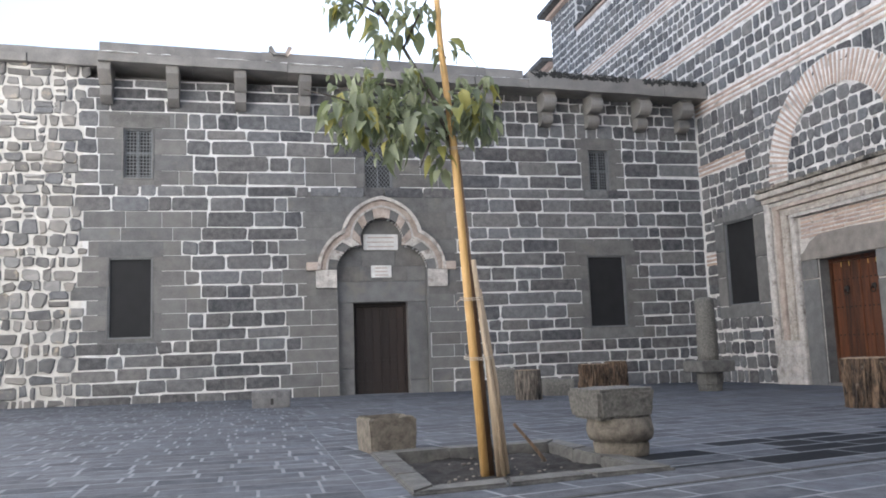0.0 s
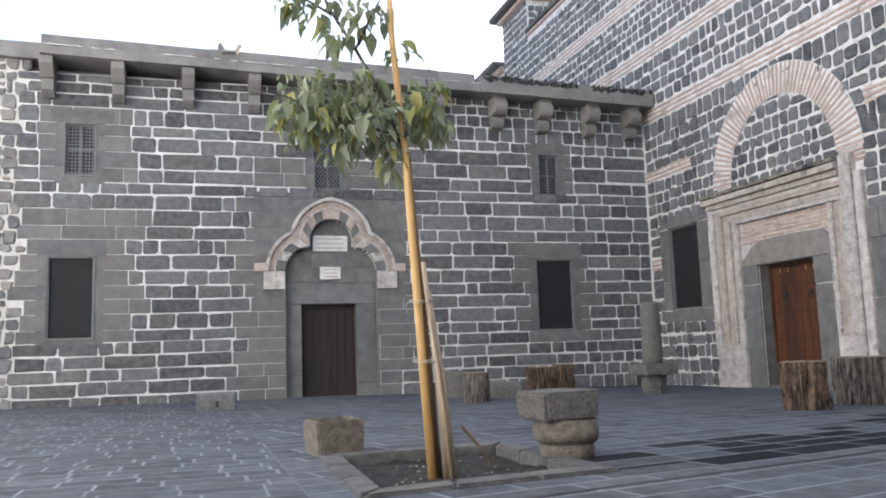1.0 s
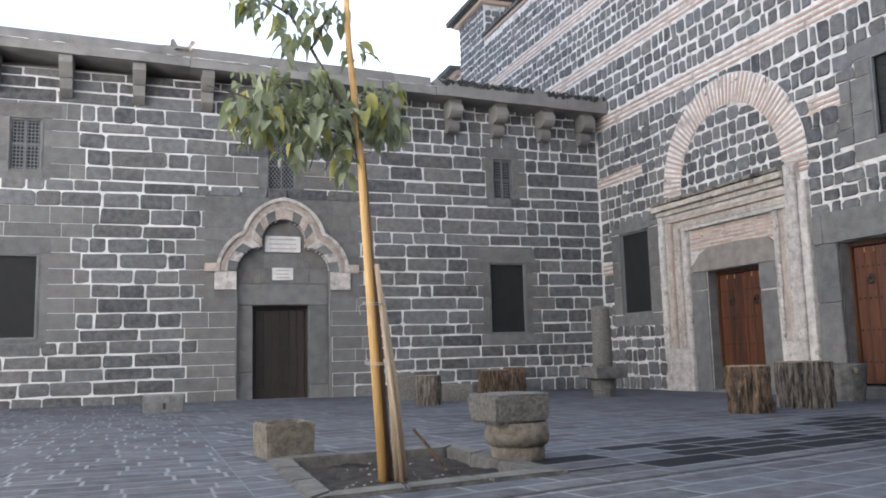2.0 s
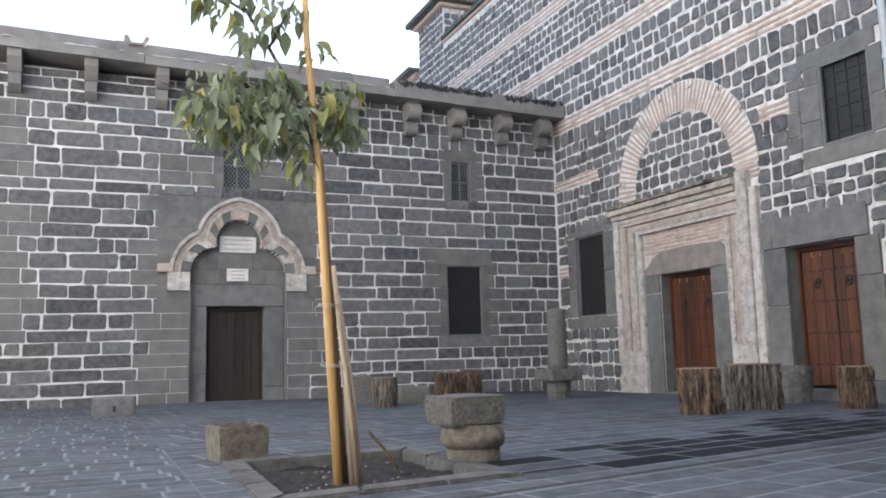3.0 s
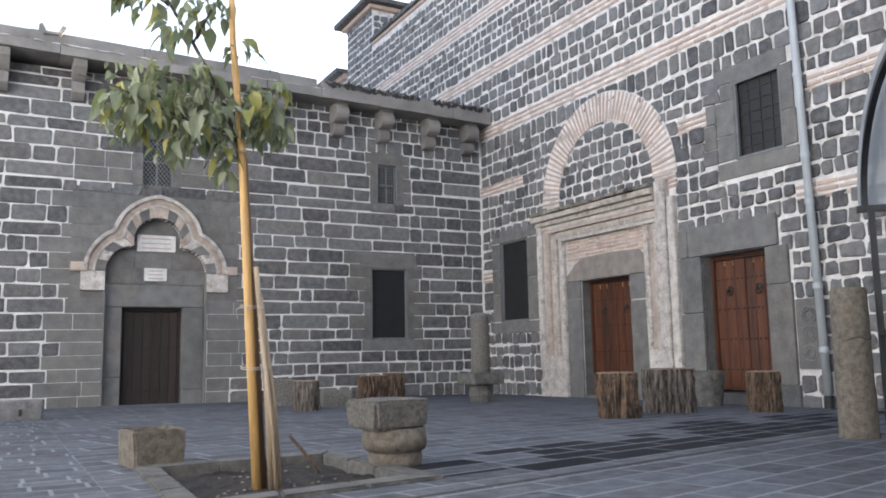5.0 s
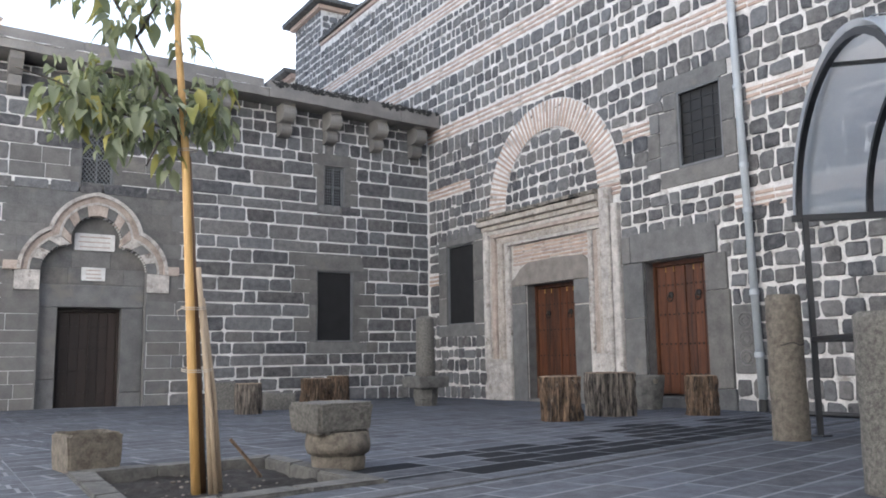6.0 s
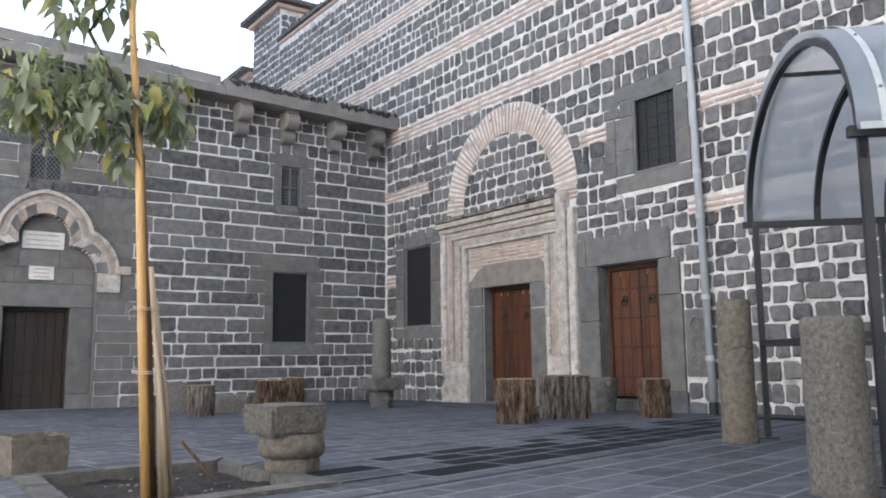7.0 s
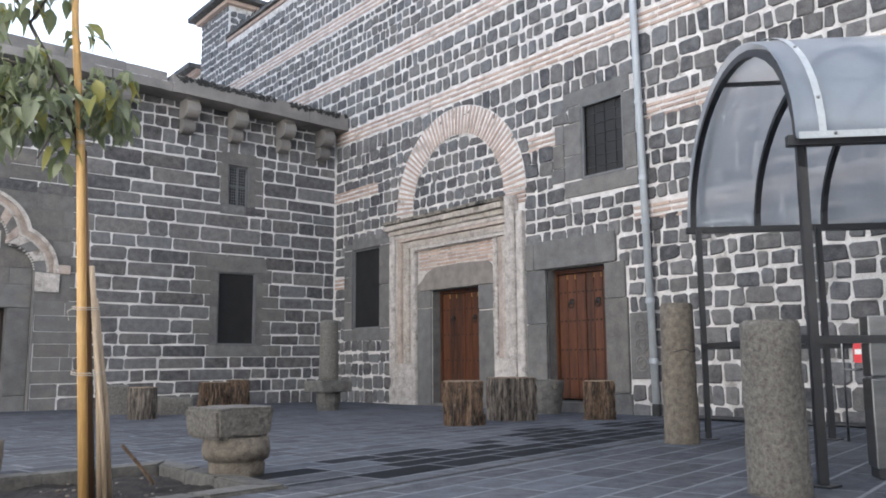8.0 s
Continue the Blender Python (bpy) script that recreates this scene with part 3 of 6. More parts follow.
# ---------- windows ----------
def window(name, label, rect, place, style, surround_parts=(), depth=0.14):
    u0, u1, v0, v1 = rect
    w = thing(name, label, "window", kind="structure")
    f = 0.035
    def bar(parent, pname, mat, a, b, c, d, n0, n1):
        V = [place(x, y, n_) for n_ in (n0, n1) for x, y in ((a, c), (b, c), (b, d), (a, d))]
        return mesh_ob(pname, V, [(4, 5, 6, 7), (0, 1, 5, 4), (1, 2, 6, 5), (2, 3, 7, 6), (3, 0, 4, 7), (3, 2, 1, 0)], mat, parent)
    n0 = -depth
    bar(w, "frame", METAL_GREY, u0, u0 + f, v0, v1, n0 - 0.03, n0 + 0.02)
    bar(w, "frame", METAL_GREY, u1 - f, u1, v0, v1, n0 - 0.03, n0 + 0.02)
    bar(w, "frame", METAL_GREY, u0 + f, u1 - f, v0, v0 + f, n0 - 0.03, n0 + 0.02)
    bar(w, "frame", METAL_GREY, u0 + f, u1 - f, v1 - f, v1, n0 - 0.03, n0 + 0.02)
    # opaque near-black pane: the room's darkness is put into its colour
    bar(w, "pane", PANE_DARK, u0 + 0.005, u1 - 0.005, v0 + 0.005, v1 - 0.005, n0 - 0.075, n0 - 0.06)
    if style == "lattice":
        V, F = [], []
        def stick(a, b, r=0.007):
            d = (b[0] - a[0], b[1] - a[1]); L_ = math.hypot(*d); px_, py_ = -d[1] / L_ * r, d[0] / L_ * r
            o = len(V)
            for n_ in (n0 - 0.012, n0):
                V.extend([place(a[0] + px_, a[1] + py_, n_), place(b[0] + px_, b[1] + py_, n_), place(b[0] - px_, b[1] - py_, n_), place(a[0] - px_, a[1] - py_, n_)])
            F.extend([(o + 7, o + 6, o + 5, o + 4), (o, o + 1, o + 5, o + 4), (o + 2, o + 3, o + 7, o + 6)])
        for k in range(1, 9):
            x = u0 + (u1 - u0) * k / 9; stick((x, v0), (x, v1))
        for k in range(1, 15):
            y = v0 + (v1 - v0) * k / 15; stick((u0, y), (u1, y))
        tagged(mesh_ob("grille", V, F, METAL_GREY, w, "grey iron lattice grille"), kind="stuff")
        mid = (u0 + u1) / 2
        bar(w, "bar", METAL_GREY, mid - 0.012, mid + 0.012, v0, v1, n0, n0 + 0.02)
        bar(w, "bar", METAL_GREY, u0, u1, (v0 + v1) / 2 - 0.012, (v0 + v1) / 2 + 0.012, n0 + 0.004, n0 + 0.024)
    elif style == "diamond":
        V, F = [], []
        pitch = 0.075
        def clip(a, b):
            # clip a slanted line to the opening
            t0, t1 = 0.0, 1.0
            dx, dy = b[0] - a[0], b[1] - a[1]
            for p, q in ((-dx, a[0] - u0), (dx, u1 - a[0]), (-dy, a[1] - v0), (dy, v1 - a[1])):
                if abs(p) < 1e-9:
                    continue
                r = q / p
                if p < 0: t0 = max(t0, r)
                else: t1 = min(t1, r)
            return ((a[0] + t0 * dx, a[1] + t0 * dy), (a[0] + t1 * dx, a[1] + t1 * dy)) if t0 < t1 else None
        H = v1 - v0
        for s_ in (-1, 1):
            x = u0 - 2 * H
            while x < u1 + 2 * H:
                c = clip((x, v0), (x + s_ * H * 0.8, v1))
                if c:
                    a, b = c
                    d = (b[0] - a[0], b[1] - a[1]); L_ = math.hypot(*d) or 1; r = 0.007
                    px_, py_ = -d[1] / L_ * r, d[0] / L_ * r
                    o = len(V)
                    V.extend([place(a[0] + px_, a[1] + py_, n0), place(b[0] + px_, b[1] + py_, n0), place(b[0] - px_, b[1] - py_, n0), place(a[0] - px_, a[1] - py_, n0)])
                    V.extend([place(a[0] + px_, a[1] + py_, n0 - .012), place(b[0] + px_, b[1] + py_, n0 - .012), place(b[0] - px_, b[1] - py_, n0 - .012), place(a[0] - px_, a[1] - py_, n0 - .012)])
                    F.extend([(o + 3, o + 2, o + 1, o), (o, o + 1, o + 5, o + 4), (o + 2, o + 3, o + 7, o + 6)])
                x += pitch
        tagged(mesh_ob("grille", V, F, METAL_GREY, w, "grey iron diamond grille"), kind="stuff")
        mid = (u0 + u1) / 2
        bar(w, "bar", METAL_GREY, mid - 0.012, mid + 0.012, v0, v1, n0, n0 + 0.02)
        bar(w, "bar", METAL_GREY, u0, u1, (v0 + v1) / 2 - 0.012, (v0 + v1) / 2 + 0.012, n0 + 0.004, n0 + 0.024)
    elif style == "screen":
        bar(w, "insect_screen", GRILLE_BLACK, u0 + f, u1 - f, v0 + f, v1 - f, n0 - 0.03, n0 - 0.02)
    elif style == "mesh":
        cols, rows_ = 4, 7
        for k in range(1, cols):
            x = u0 + (u1 - u0) * k / cols
            bar(w, "glazing_bar", METAL_DARK, x - 0.004, x + 0.004, v0 + f, v1 - f, n0 - 0.055, n0 - 0.045)
        for k in range(1, rows_):
            y = v0 + (v1 - v0) * k / rows_
            bar(w, "glazing_bar", METAL_DARK, u0 + f, u1 - f, y - 0.004, y + 0.004, n0 - 0.052, n0 - 0.042)
    for a, b, c, d in ((u0 - 0.02, u0 + 0.004, v0, v1), (u1 - 0.004, u1 + 0.02, v0, v1), (u0, u1, v0 - 0.02, v0 + 0.004), (u0, u1, v1 - 0.004, v1 + 0.02)):
        bar(w, "reveal", BASALT_SMOOTH, a, b, c, d, -0.62, 0.017)
    if surround_parts:
        surround("surround_stone", surround_parts, place, w, depth=0.012 if place is on_a else 0.02)
    if place is on_a:
        m_ = 0.16
        cells("surround_bed", [u0 - m_, u0, u1, u1 + m_], [v0 - m_, v0, v1, v1 + m_], lambda u, v: u0 < u < u1 and v0 < v < v1, place, 0.05, BASALT_SMOOTH, w, front=0.0045)
    return w


window("window_1", "tall barred dark window in a grey metal frame", WIN_A["w1"], on_a, "screen", [(-12.45, -11.3, 2.84, 3.13)], depth=0.03)
window("window_2", "small upper window with a square iron lattice", WIN_A["u1"], on_a, "lattice", [(-12.3, -11.2, 5.31, 5.58)], depth=0.05)
window("window_3", "small upper window with a diamond iron lattice", WIN_A["u2"], on_a, "diamond", depth=0.05)
window("window_4", "tall dark screened window in basalt blocks", WIN_A["w3"], on_a, "screen", [(-3.05, -1.68, 2.79, 3.1), (-2.95, -1.6, 1.02, 1.25)], depth=0.035)
window("window_5", "small upper window with iron bars", WIN_A["u3"], on_a, "lattice", [(-2.78, -2.0, 5.08, 5.34)], depth=0.06)
window("window_6", "tall dark window in a basalt frame beside the portal", WIN_B, on_b, "screen",
       [(0.45, 0.77, 1.6, 2.2), (0.45, 0.77, 2.2, 2.75), (0.45, 0.77, 2.75, 3.34), (1.85, 2.31, 1.6, 2.5), (1.85, 2.31, 2.5, 3.34), (0.47, 2.31, 3.35, 3.6), (0.43, 2.31, 1.34, 1.59)], depth=0.04)
window("window_7", "upper dark window in a wide grey stone surround", WIN_BU, on_b, "mesh",
       [(6.82, 7.12, 3.78, 4.02), (7.12, 7.48, 3.78, 4.18), (6.86, 7.12, 4.02, 4.42), (7.12, 7.48, 4.18, 4.72), (6.92, 7.12, 4.42, 4.74), (7.22, 7.48, 4.72, 4.99), (8.34, 8.56, 3.78, 4.3), (8.34, 8.55, 4.3, 4.98), (7.1, 8.57, 3.5, 3.76), (7.12, 8.46, 4.99, 5.25)], depth=0.012)

# ---------- arched doorway of wall A ----------
arch = thing("doorway_arch", "lobed arch of alternating cream and dark stones", "arch", kind="structure")


def arch_point(t, w):
    """Across the arch band (w from the soffit out) at t: 0 springing, 1 cusp, 2 crown."""
    if t <= 1:
        i, o = radians(90) * t, radians(64.6) * t
        p, q = (0.43 + 0.48 * math.cos(i), 2.55 + 0.48 * math.sin(i)), (0.43 + 0.86 * math.cos(o), 2.55 + 0.86 * math.sin(o))
    else:
        k = t - 1
        i, o = radians(-15.6) + radians(105.6) * k, radians(12.7) + radians(77.3) * k
        p, q = (0.435 * math.cos(i), 3.15 + 0.435 * math.sin(i)), (0.82 * math.cos(o), 3.15 + (0.82 + 0.05 * k ** 4) * math.sin(o))
    return p[0] + (q[0] - p[0]) * w, p[1] + (q[1] - p[1]) * w


def band(parent, name, t0, t1, w0, w1, n0, n1, mat, side):
    k_ = max(2, int((t1 - t0) * 14))
    V, F = [], []
    for i in range(k_ + 1):
        t = t0 + (t1 - t0) * i / k_
        for w in (w0, w1):
            x, z = arch_point(t, w)
            V += [on_a(MID + side * x, z, n0), on_a(MID + side * x, z, n1)]
    for i in range(k_):
        o = 4 * i
        q = [(o + 1, o + 5, o + 7, o + 3), (o, o + 4, o + 5, o + 1), (o + 2, o + 3, o + 7, o + 6)]
        F += [f if side < 0 else f[::-1] for f in q]
    F += [(0, 1, 3, 2), tuple(4 * k_ + j for j in (0, 2, 3, 1))]
    return mesh_ob(name, V, F, mat, parent)


for side in (-1, 1):
    for k in range(4):
        band(arch, "voussoir", k / 4 + 0.004, (k + 1) / 4 - 0.004, 0.0, 0.46, -0.2, 0.04, LIME_WHITE if k % 2 else BASALT_SMOOTH, side)
    for k in range(5):
        band(arch, "voussoir", 1 + k / 5 + 0.004, 1 + (k + 1) / 5 - (0.0 if k == 4 else 0.004), 0.0, 0.46, -0.2, 0.04, BASALT_SMOOTH if k % 2 else VOUSSOIR_PINK, side)
    for w0, w1, n_, m_, nm in ((0.46, 0.57, 0.055, LIME_WHITE, "bead"), (0.57, 0.70, 0.042, VOUSSOIR_PINK, "moulding"), (0.70, 0.84, 0.03, VOUSSOIR_PINK, "moulding"), (0.84, 1.0, 0.075, LIME_WHITE, "hood_mould")):
        band(arch, nm, 0.0, 2.0, w0, w1, -0.05, n_, m_, side)
    a, b = (MID + side * 0.91, MID + side * 1.32)
    V, F = stone_piece(min(a, b), max(a, b), 2.19, 2.545, 0.045, R0, jit=0.003, cut=0.03, bev=0.006, back=0.2)
    mesh_ob("springer", [on_a(*q) for q in V], F, LIME_WHITE, arch, "white limestone springer block")
    a, b = (MID + side * 1.20, MID + side * 1.50)
    V, F = stone_piece(min(a, b), max(a, b), 2.53, 2.70, 0.06, R0, jit=0.004, cut=0.1, bev=0.01, back=0.05)
    mesh_ob("label_stop", [on_a(*q) for q in V], F, VOUSSOIR_PINK, arch)

bz = [2.0] + frange(2.1, 4.1, 0.05) + [4.1]
cells("spandrel", [MID - 1.5, MID + 1.5] + [MID + s_ * inner_half((p + q) / 2) for p, q in zip(bz, bz[1:]) if p < 3.58 for s_ in (-1, 1)], bz, hole_a, on_a, 0.05, BASALT_SMOOTH, arch, front=0.0045)

# recess behind the arch: back wall with the door opening, lintel, jambs
door_u = (-7.74, -6.65)
recess = thing("doorway_recess", "grey basalt recess and jambs of the arched doorway", "doorway", kind="structure")
back = cells("recess_wall", [MID - 0.95, MID + 0.95, *door_u], [-0.4, 1.9, 2.32, 3.7], lambda u, v: door_u[0] < u < door_u[1] and v < 1.9, on_a, 0.35, BASALT_SMOOTH, recess, front=-0.17)
rr_ = random.Random(3)
for v0, v1 in ((2.62, 2.93), (2.33, 2.62)):
    u = MID - 0.9
    while u < MID + 0.88:
        e = min(u + rr_.uniform(0.45, 0.7), MID + 0.9)
        V, F = stone_piece(u + 0.004, e - 0.004, v0 + 0.004, v1 - 0.004, 0.012, rr_, jit=0.002, cut=0.02, bev=0.003)
        mesh_ob("block", [on_a(q[0], q[1], q[2] - 0.17) for q in V], F, BASALT_SMOOTH, recess)
        u = e
for u0, u1, v0, v1, nm in ((MID - 0.9, MID + 0.9, 1.905, 2.31, "lintel"), (MID - 0.9, door_u[0] - 0.0, 0.62, 1.9, "jamb"), (MID - 0.9, door_u[0], 0.02, 0.615, "jamb"),
                           (door_u[1], MID + 0.9, 0.35, 1.9, "jamb"), (door_u[1], MID + 0.9, 0.02, 0.345, "jamb")):
    V, F = stone_piece(u0 + 0.003, u1 - 0.003, v0, v1, 0.03, R0, jit=0.001, cut=0.03, bev=0.008)
    mesh_ob(nm, [on_a(q[0], q[1], q[2] - 0.17) for q in V], F, BASALT_SMOOTH, recess)
for a, b in ((MID - 0.93, MID - 0.902), (MID + 0.902, MID + 0.93)):
    part("side_reveal", box_bm(a, b, -0.0165, 0.2, -0.2, 2.56), BASALT_SMOOTH, recess)
V, F = stone_piece(door_u[0] - 0.1, door_u[1] + 0.1, -0.1, 0.055, 0.1, R0, jit=0.003, cut=0.05, bev=0.01)
mesh_ob("threshold", [on_a(q[0], q[1], q[2] - 0.2) for q in V], F, BASALT_SMOOTH, recess)


def plaque(label, u0, u1, v0, v1, n_, bars, rng_):
    p = thing("inscription_plaque", label, "plaque")
    V, F = stone_piece(u0, u1, v0, v1, 0.03, rng_, jit=0.003, cut=0.05, bev=0.006, back=0.02)
    mesh_ob("slab", [on_a(q[0], q[1], q[2] + n_) for q in V], F, MARBLE, p)
    for k in range(bars):
        y = v1 - (v1 - v0) * (k + 0.75) / (bars + 0.5)
        a, b = u0 + 0.06 + rng_.uniform(0, 0.03), u1 - 0.06 - rng_.uniform(0, 0.03)
        mesh_ob("text_bar", [on_a(x, z, n_ + q) for q in (0.029, 0.033) for x, z in ((a, y - 0.012), (b, y - 0.012), (b, y + 0.012), (a, y + 0.012))],
                [(4, 5, 6, 7), (0, 1, 5, 4), (1, 2, 6, 5), (2, 3, 7, 6), (3, 0, 4, 7)], VOUSSOIR_PINK, p)


plaque("white marble inscription slab under the arch", -7.51, -6.81, 2.95, 3.27, -0.16, 3, R0)
plaque("small pale inscription slab above the door", -7.37, -6.96, 2.39, 2.64, -0.155, 3, R0)


def double_door(name, label, u0, u1, v0, v1, place, front, mat, knockers=False):
    d = thing(name, label, "door", kind="structure")
    mid = u0 + (u1 - u0) * 0.52
    def slab(parent, nm, m, a, b, c, e, n0, n1, lab=""):
        V, F = stone_piece(a, b, c, e, n1 - n0, R0, jit=0.0, cut=0.004, bev=0.004, back=0.0)
        return mesh_ob(nm, [place(q[0], q[1], q[2] + n0) for q in V], F, m, parent, lab)
    slab(d, "head_frame", mat, u0, u1, v1 - 0.07, v1, front - 0.04, front + 0.03)
    slab(d, "side_frame", mat, u0, u0 + 0.05, v0, v1 - 0.07, front - 0.04, front + 0.03)
    slab(d, "side_frame", mat, u1 - 0.05, u1, v0, v1 - 0.07, front - 0.04, front + 0.03)
    for a, b in ((u0 + 0.055, mid - 0.004), (mid + 0.004, u1 - 0.055)):
        leaf = slab(d, "leaf", mat, a, b, v0 + 0.02, v1 - 0.075, front - 0.05, front - 0.012)
        k_ = 3
        for i in range(k_):
            p0, p1 = a + (b - a) * i / k_ + 0.004, a + (b - a) * (i + 1) / k_ - 0.004
            slab(leaf, "plank", mat, p0, p1, v0 + 0.03, v1 - 0.085, front - 0.02, front + R0.uniform(-0.007, 0.003))
        for z in (0.16, 0.38, 0.6, 0.82):
            y = v0 + (v1 - v0) * z
            for i in range(6):
                x = a + (b - a) * (i + 0.5) / 6
                slab(leaf, "stud", IRON, x - 0.013, x + 0.013, y - 0.013, y + 0.013, front - 0.002, front + 0.012)
        if knockers:
            c = ((a + b) / 2, v0 + (v1 - v0) * 0.74)
            pts = [place(c[0] + 0.05 * math.cos(t), c[1] - 0.04 + 0.05 * math.sin(t), front + 0.03) for t in [2 * math.pi * i / 12 for i in range(13)]]
            part("knocker", tube_bm(pts, 0.01, 6), IRON, leaf)
            boss = [place(c[0], c[1] + 0.012, front + dn) for dn in (-0.01, 0.02, 0.035)]
            part("knocker_boss", tube_bm(boss, [0.055, 0.05, 0.02], 10), IRON, leaf)
            # two small brass strips near the leaf top, no lamps
            for i in range(2):
                x = a + (b - a) * (0.35 + 0.3 * i)
                slab(leaf, "lamp_bulb_strip", BRASS, x - 0.006, x + 0.006, v1 - 0.17, v1 - 0.09, front + 0.0, front + 0.012)
    slab(d, "meeting_strip", mat, mid - 0.022, mid + 0.022, v0 + 0.03, v1 - 0.09, front - 0.01, front + 0.02)
    return d


double_door("door_1", "dark brown wooden double door, closed", door_u[0], door_u[1], 0.05, 1.9, on_a, -0.34, WOOD_DARK)
double_door("door_2", "red-brown studded wooden double door, closed", DOOR1[0], DOOR1[1], 0.1, DOOR1[3], on_b, -0.21, WOOD_DOOR, True)
double_door("door_3", "red-brown studded wooden double door with knockers, closed", DOOR2[0], DOOR2[1], DOOR2[2] + 0.02, DOOR2[3], on_b, -0.20, WOOD_DOOR, True)

# ---------- carved limestone portal of wall B ----------
portal = thing("portal", "weathered carved limestone portal with stepped mouldings", "portal", kind="structure")


def moulded(parent, name, mat, u0, u1, v0, v1, n1, n0=-0.02, cuts=3, rough=0.008, seed=0.0, label=""):
    """A long moulding with a worn, uneven surface."""
    long_v = (v1 - v0) > (u1 - u0)
    bm = bmesh.new()
    L_, W_ = ((v1 - v0), (u1 - u0)) if long_v else ((u1 - u0), (v1 - v0))
    steps = max(2, int(L_ / 0.09))
    prof = [(0, n0), (0, n1 * 0.8), (0.12, n1), (0.5, n1 * 1.0), (0.88, n1), (1, n1 * 0.8), (1, n0)]
    rows = []
    for i in range(steps + 1):
        row = []
        for w_, n_ in prof:
            s = i / steps
            u, v = (u0 + w_ * W_, v0 + s * L_) if long_v else (u0 + s * L_, v0 + w_ * W_)
            k = noise.noise(Vector((u * 5 + seed, v * 5, n_ * 9))) * rough + noise.noise(Vector((u * 17 + seed, v * 17, n_))) * rough * 0.5
            row.append(bm.verts.new(place_b(u, v, n_ + (k if n_ > 0 else 0))))
        rows.append(row)
    for a, b in zip(rows, rows[1:]):
        for k in range(len(prof) - 1):
            bm.faces.new((a[k], b[k], b[k + 1], a[k + 1]))
    bm.faces.new(rows[0]); bm.faces.new(rows[-1])
    bmesh.ops.recalc_face_normals(bm, faces=bm.faces[:])
    return part(name, bm, mat, parent, label)


place_b = on_b
V_SILL = 0.06
# outer frame: fillets and hollows, from outside to inside
steps_l = [(2.34, 2.50, 0.13, LIME_WHITE), (2.50, 2.61, 0.07, LIMESTONE), (2.61, 2.72, 0.11, VOUSSOIR_PINK), (2.72, 2.84, 0.05, LIMESTONE), (2.84, 2.95, 0.085, LIMESTONE), (2.95, 3.05, 0.04, LIMESTONE), (3.05, 3.17, 0.10, LIME_WHITE)]
for i, (a, b, n_, m_) in enumerate(steps_l):
    moulded(portal, "jamb_moulding", m_, a, b, 0.85 if i < 6 else V_SILL, 3.52 - (a - 2.34) * 0.6, n_, seed=i * 1.3)
moulded(portal, "plinth", LIME_WHITE, 2.33, 3.045, V_SILL - 0.1, 0.86, 0.12, rough=0.05, seed=4.4, label="eroded whitewashed plinth stone")
steps_r = [(5.42, 5.53, 0.08, LIME_WHITE), (5.53, 5.66, 0.05, VOUSSOIR_PINK), (5.66, 5.79, 0.085, LIMESTONE)]
for i, (a, b, n_, m_) in enumerate(steps_r):
    moulded(portal, "jamb_moulding", m_, a, b, V_SILL, 3.08, n_, rough=0.02, seed=9 + i * 1.3)
moulded(portal, "pilaster", LIME_WHITE, 5.80, 6.02, V_SILL, 3.74, 0.16, rough=0.012, seed=14)
moulded(portal, "pilaster_edge", LIME_WHITE, 6.02, 6.18, V_SILL, 3.45, 0.10, rough=0.012, seed=15)
moulded(portal, "pilaster_base", LIME_WHITE, 5.46, 5.80, V_SILL - 0.1, 0.95, 0.1, rough=0.03, seed=16)
steps_t = [(2.34, 3.44, 3.54, 0.15, LIMESTONE), (2.5, 3.36, 3.44, 0.10, LIME_WHITE), (2.61, 3.28, 3.36, 0.125, VOUSSOIR_PINK), (2.74, 3.21, 3.28, 0.07, LIMESTONE), (2.86, 3.14, 3.21, 0.10, LIMESTONE), (3.05, 3.07, 3.14, 0.11, LIME_WHITE)]
for i, (a, v0, v1, n_, m_) in enumerate(steps_t):
    moulded(portal, "head_moulding", m_, a, 5.79, v0, v1, n_, seed=20 + i * 1.7)
moulded(portal, "cornice", LIMESTONE, 2.28, 5.79, 3.54, 3.66, 0.22, rough=0.03, seed=33)
moulded(portal, "cornice_top", MOSSY, 2.30, 5.79, 3.66, 3.74, 0.25, rough=0.05, seed=35, label="dark mossy weathered cornice top")
# brick and plaster filling above the door stone, door stone, jambs
cells("infill", [3.15, 3.615, 4.975, 5.45], [-0.05, 2.265, 3.1], lambda u, v: 3.62 < u < 4.97 and v < 2.26, on_b, 0.05, LIME_WHITE, portal, front=0.006)
fillb = []
for k in range(6):
    brick_row(3.2 + (0.02 if k < 5 else 0.0), 5.40, 3.03 - 0.068 * k, fillb, h=0.022, rng_=R0)
for (vs_, fs_), m_, _ in fillb:
    mesh_ob("brick", [on_b(*q) for q in vs_], fs_, m_, portal)
lint = [(3.2, 2.27), (5.41, 2.27), (5.42, 2.42), (5.38, 2.58), (5.24, 2.68), (4.5, 2.71), (3.72, 2.69), (3.48, 2.59), (3.32, 2.44), (3.2, 2.38)]
LV = [on_b(u, v, n_) for n_ in (-0.3, 0.05) for u, v in lint]
k6 = len(lint)
mesh_ob("door_lintel", LV, [tuple(range(k6, 2 * k6))] + [(i, (i + 1) % k6, k6 + (i + 1) % k6, k6 + i) for i in range(k6)], LINTEL, portal, "tan-grey stone lintel with rounded corners")
surround("door_jamb", [(3.18, 3.61, V_SILL - .1, 1.92), (3.18, 3.61, 1.93, 2.27), (4.98, 5.41, V_SILL - .1, 1.80), (4.98, 5.41, 1.82, 2.27)], on_b, portal, depth=0.035)
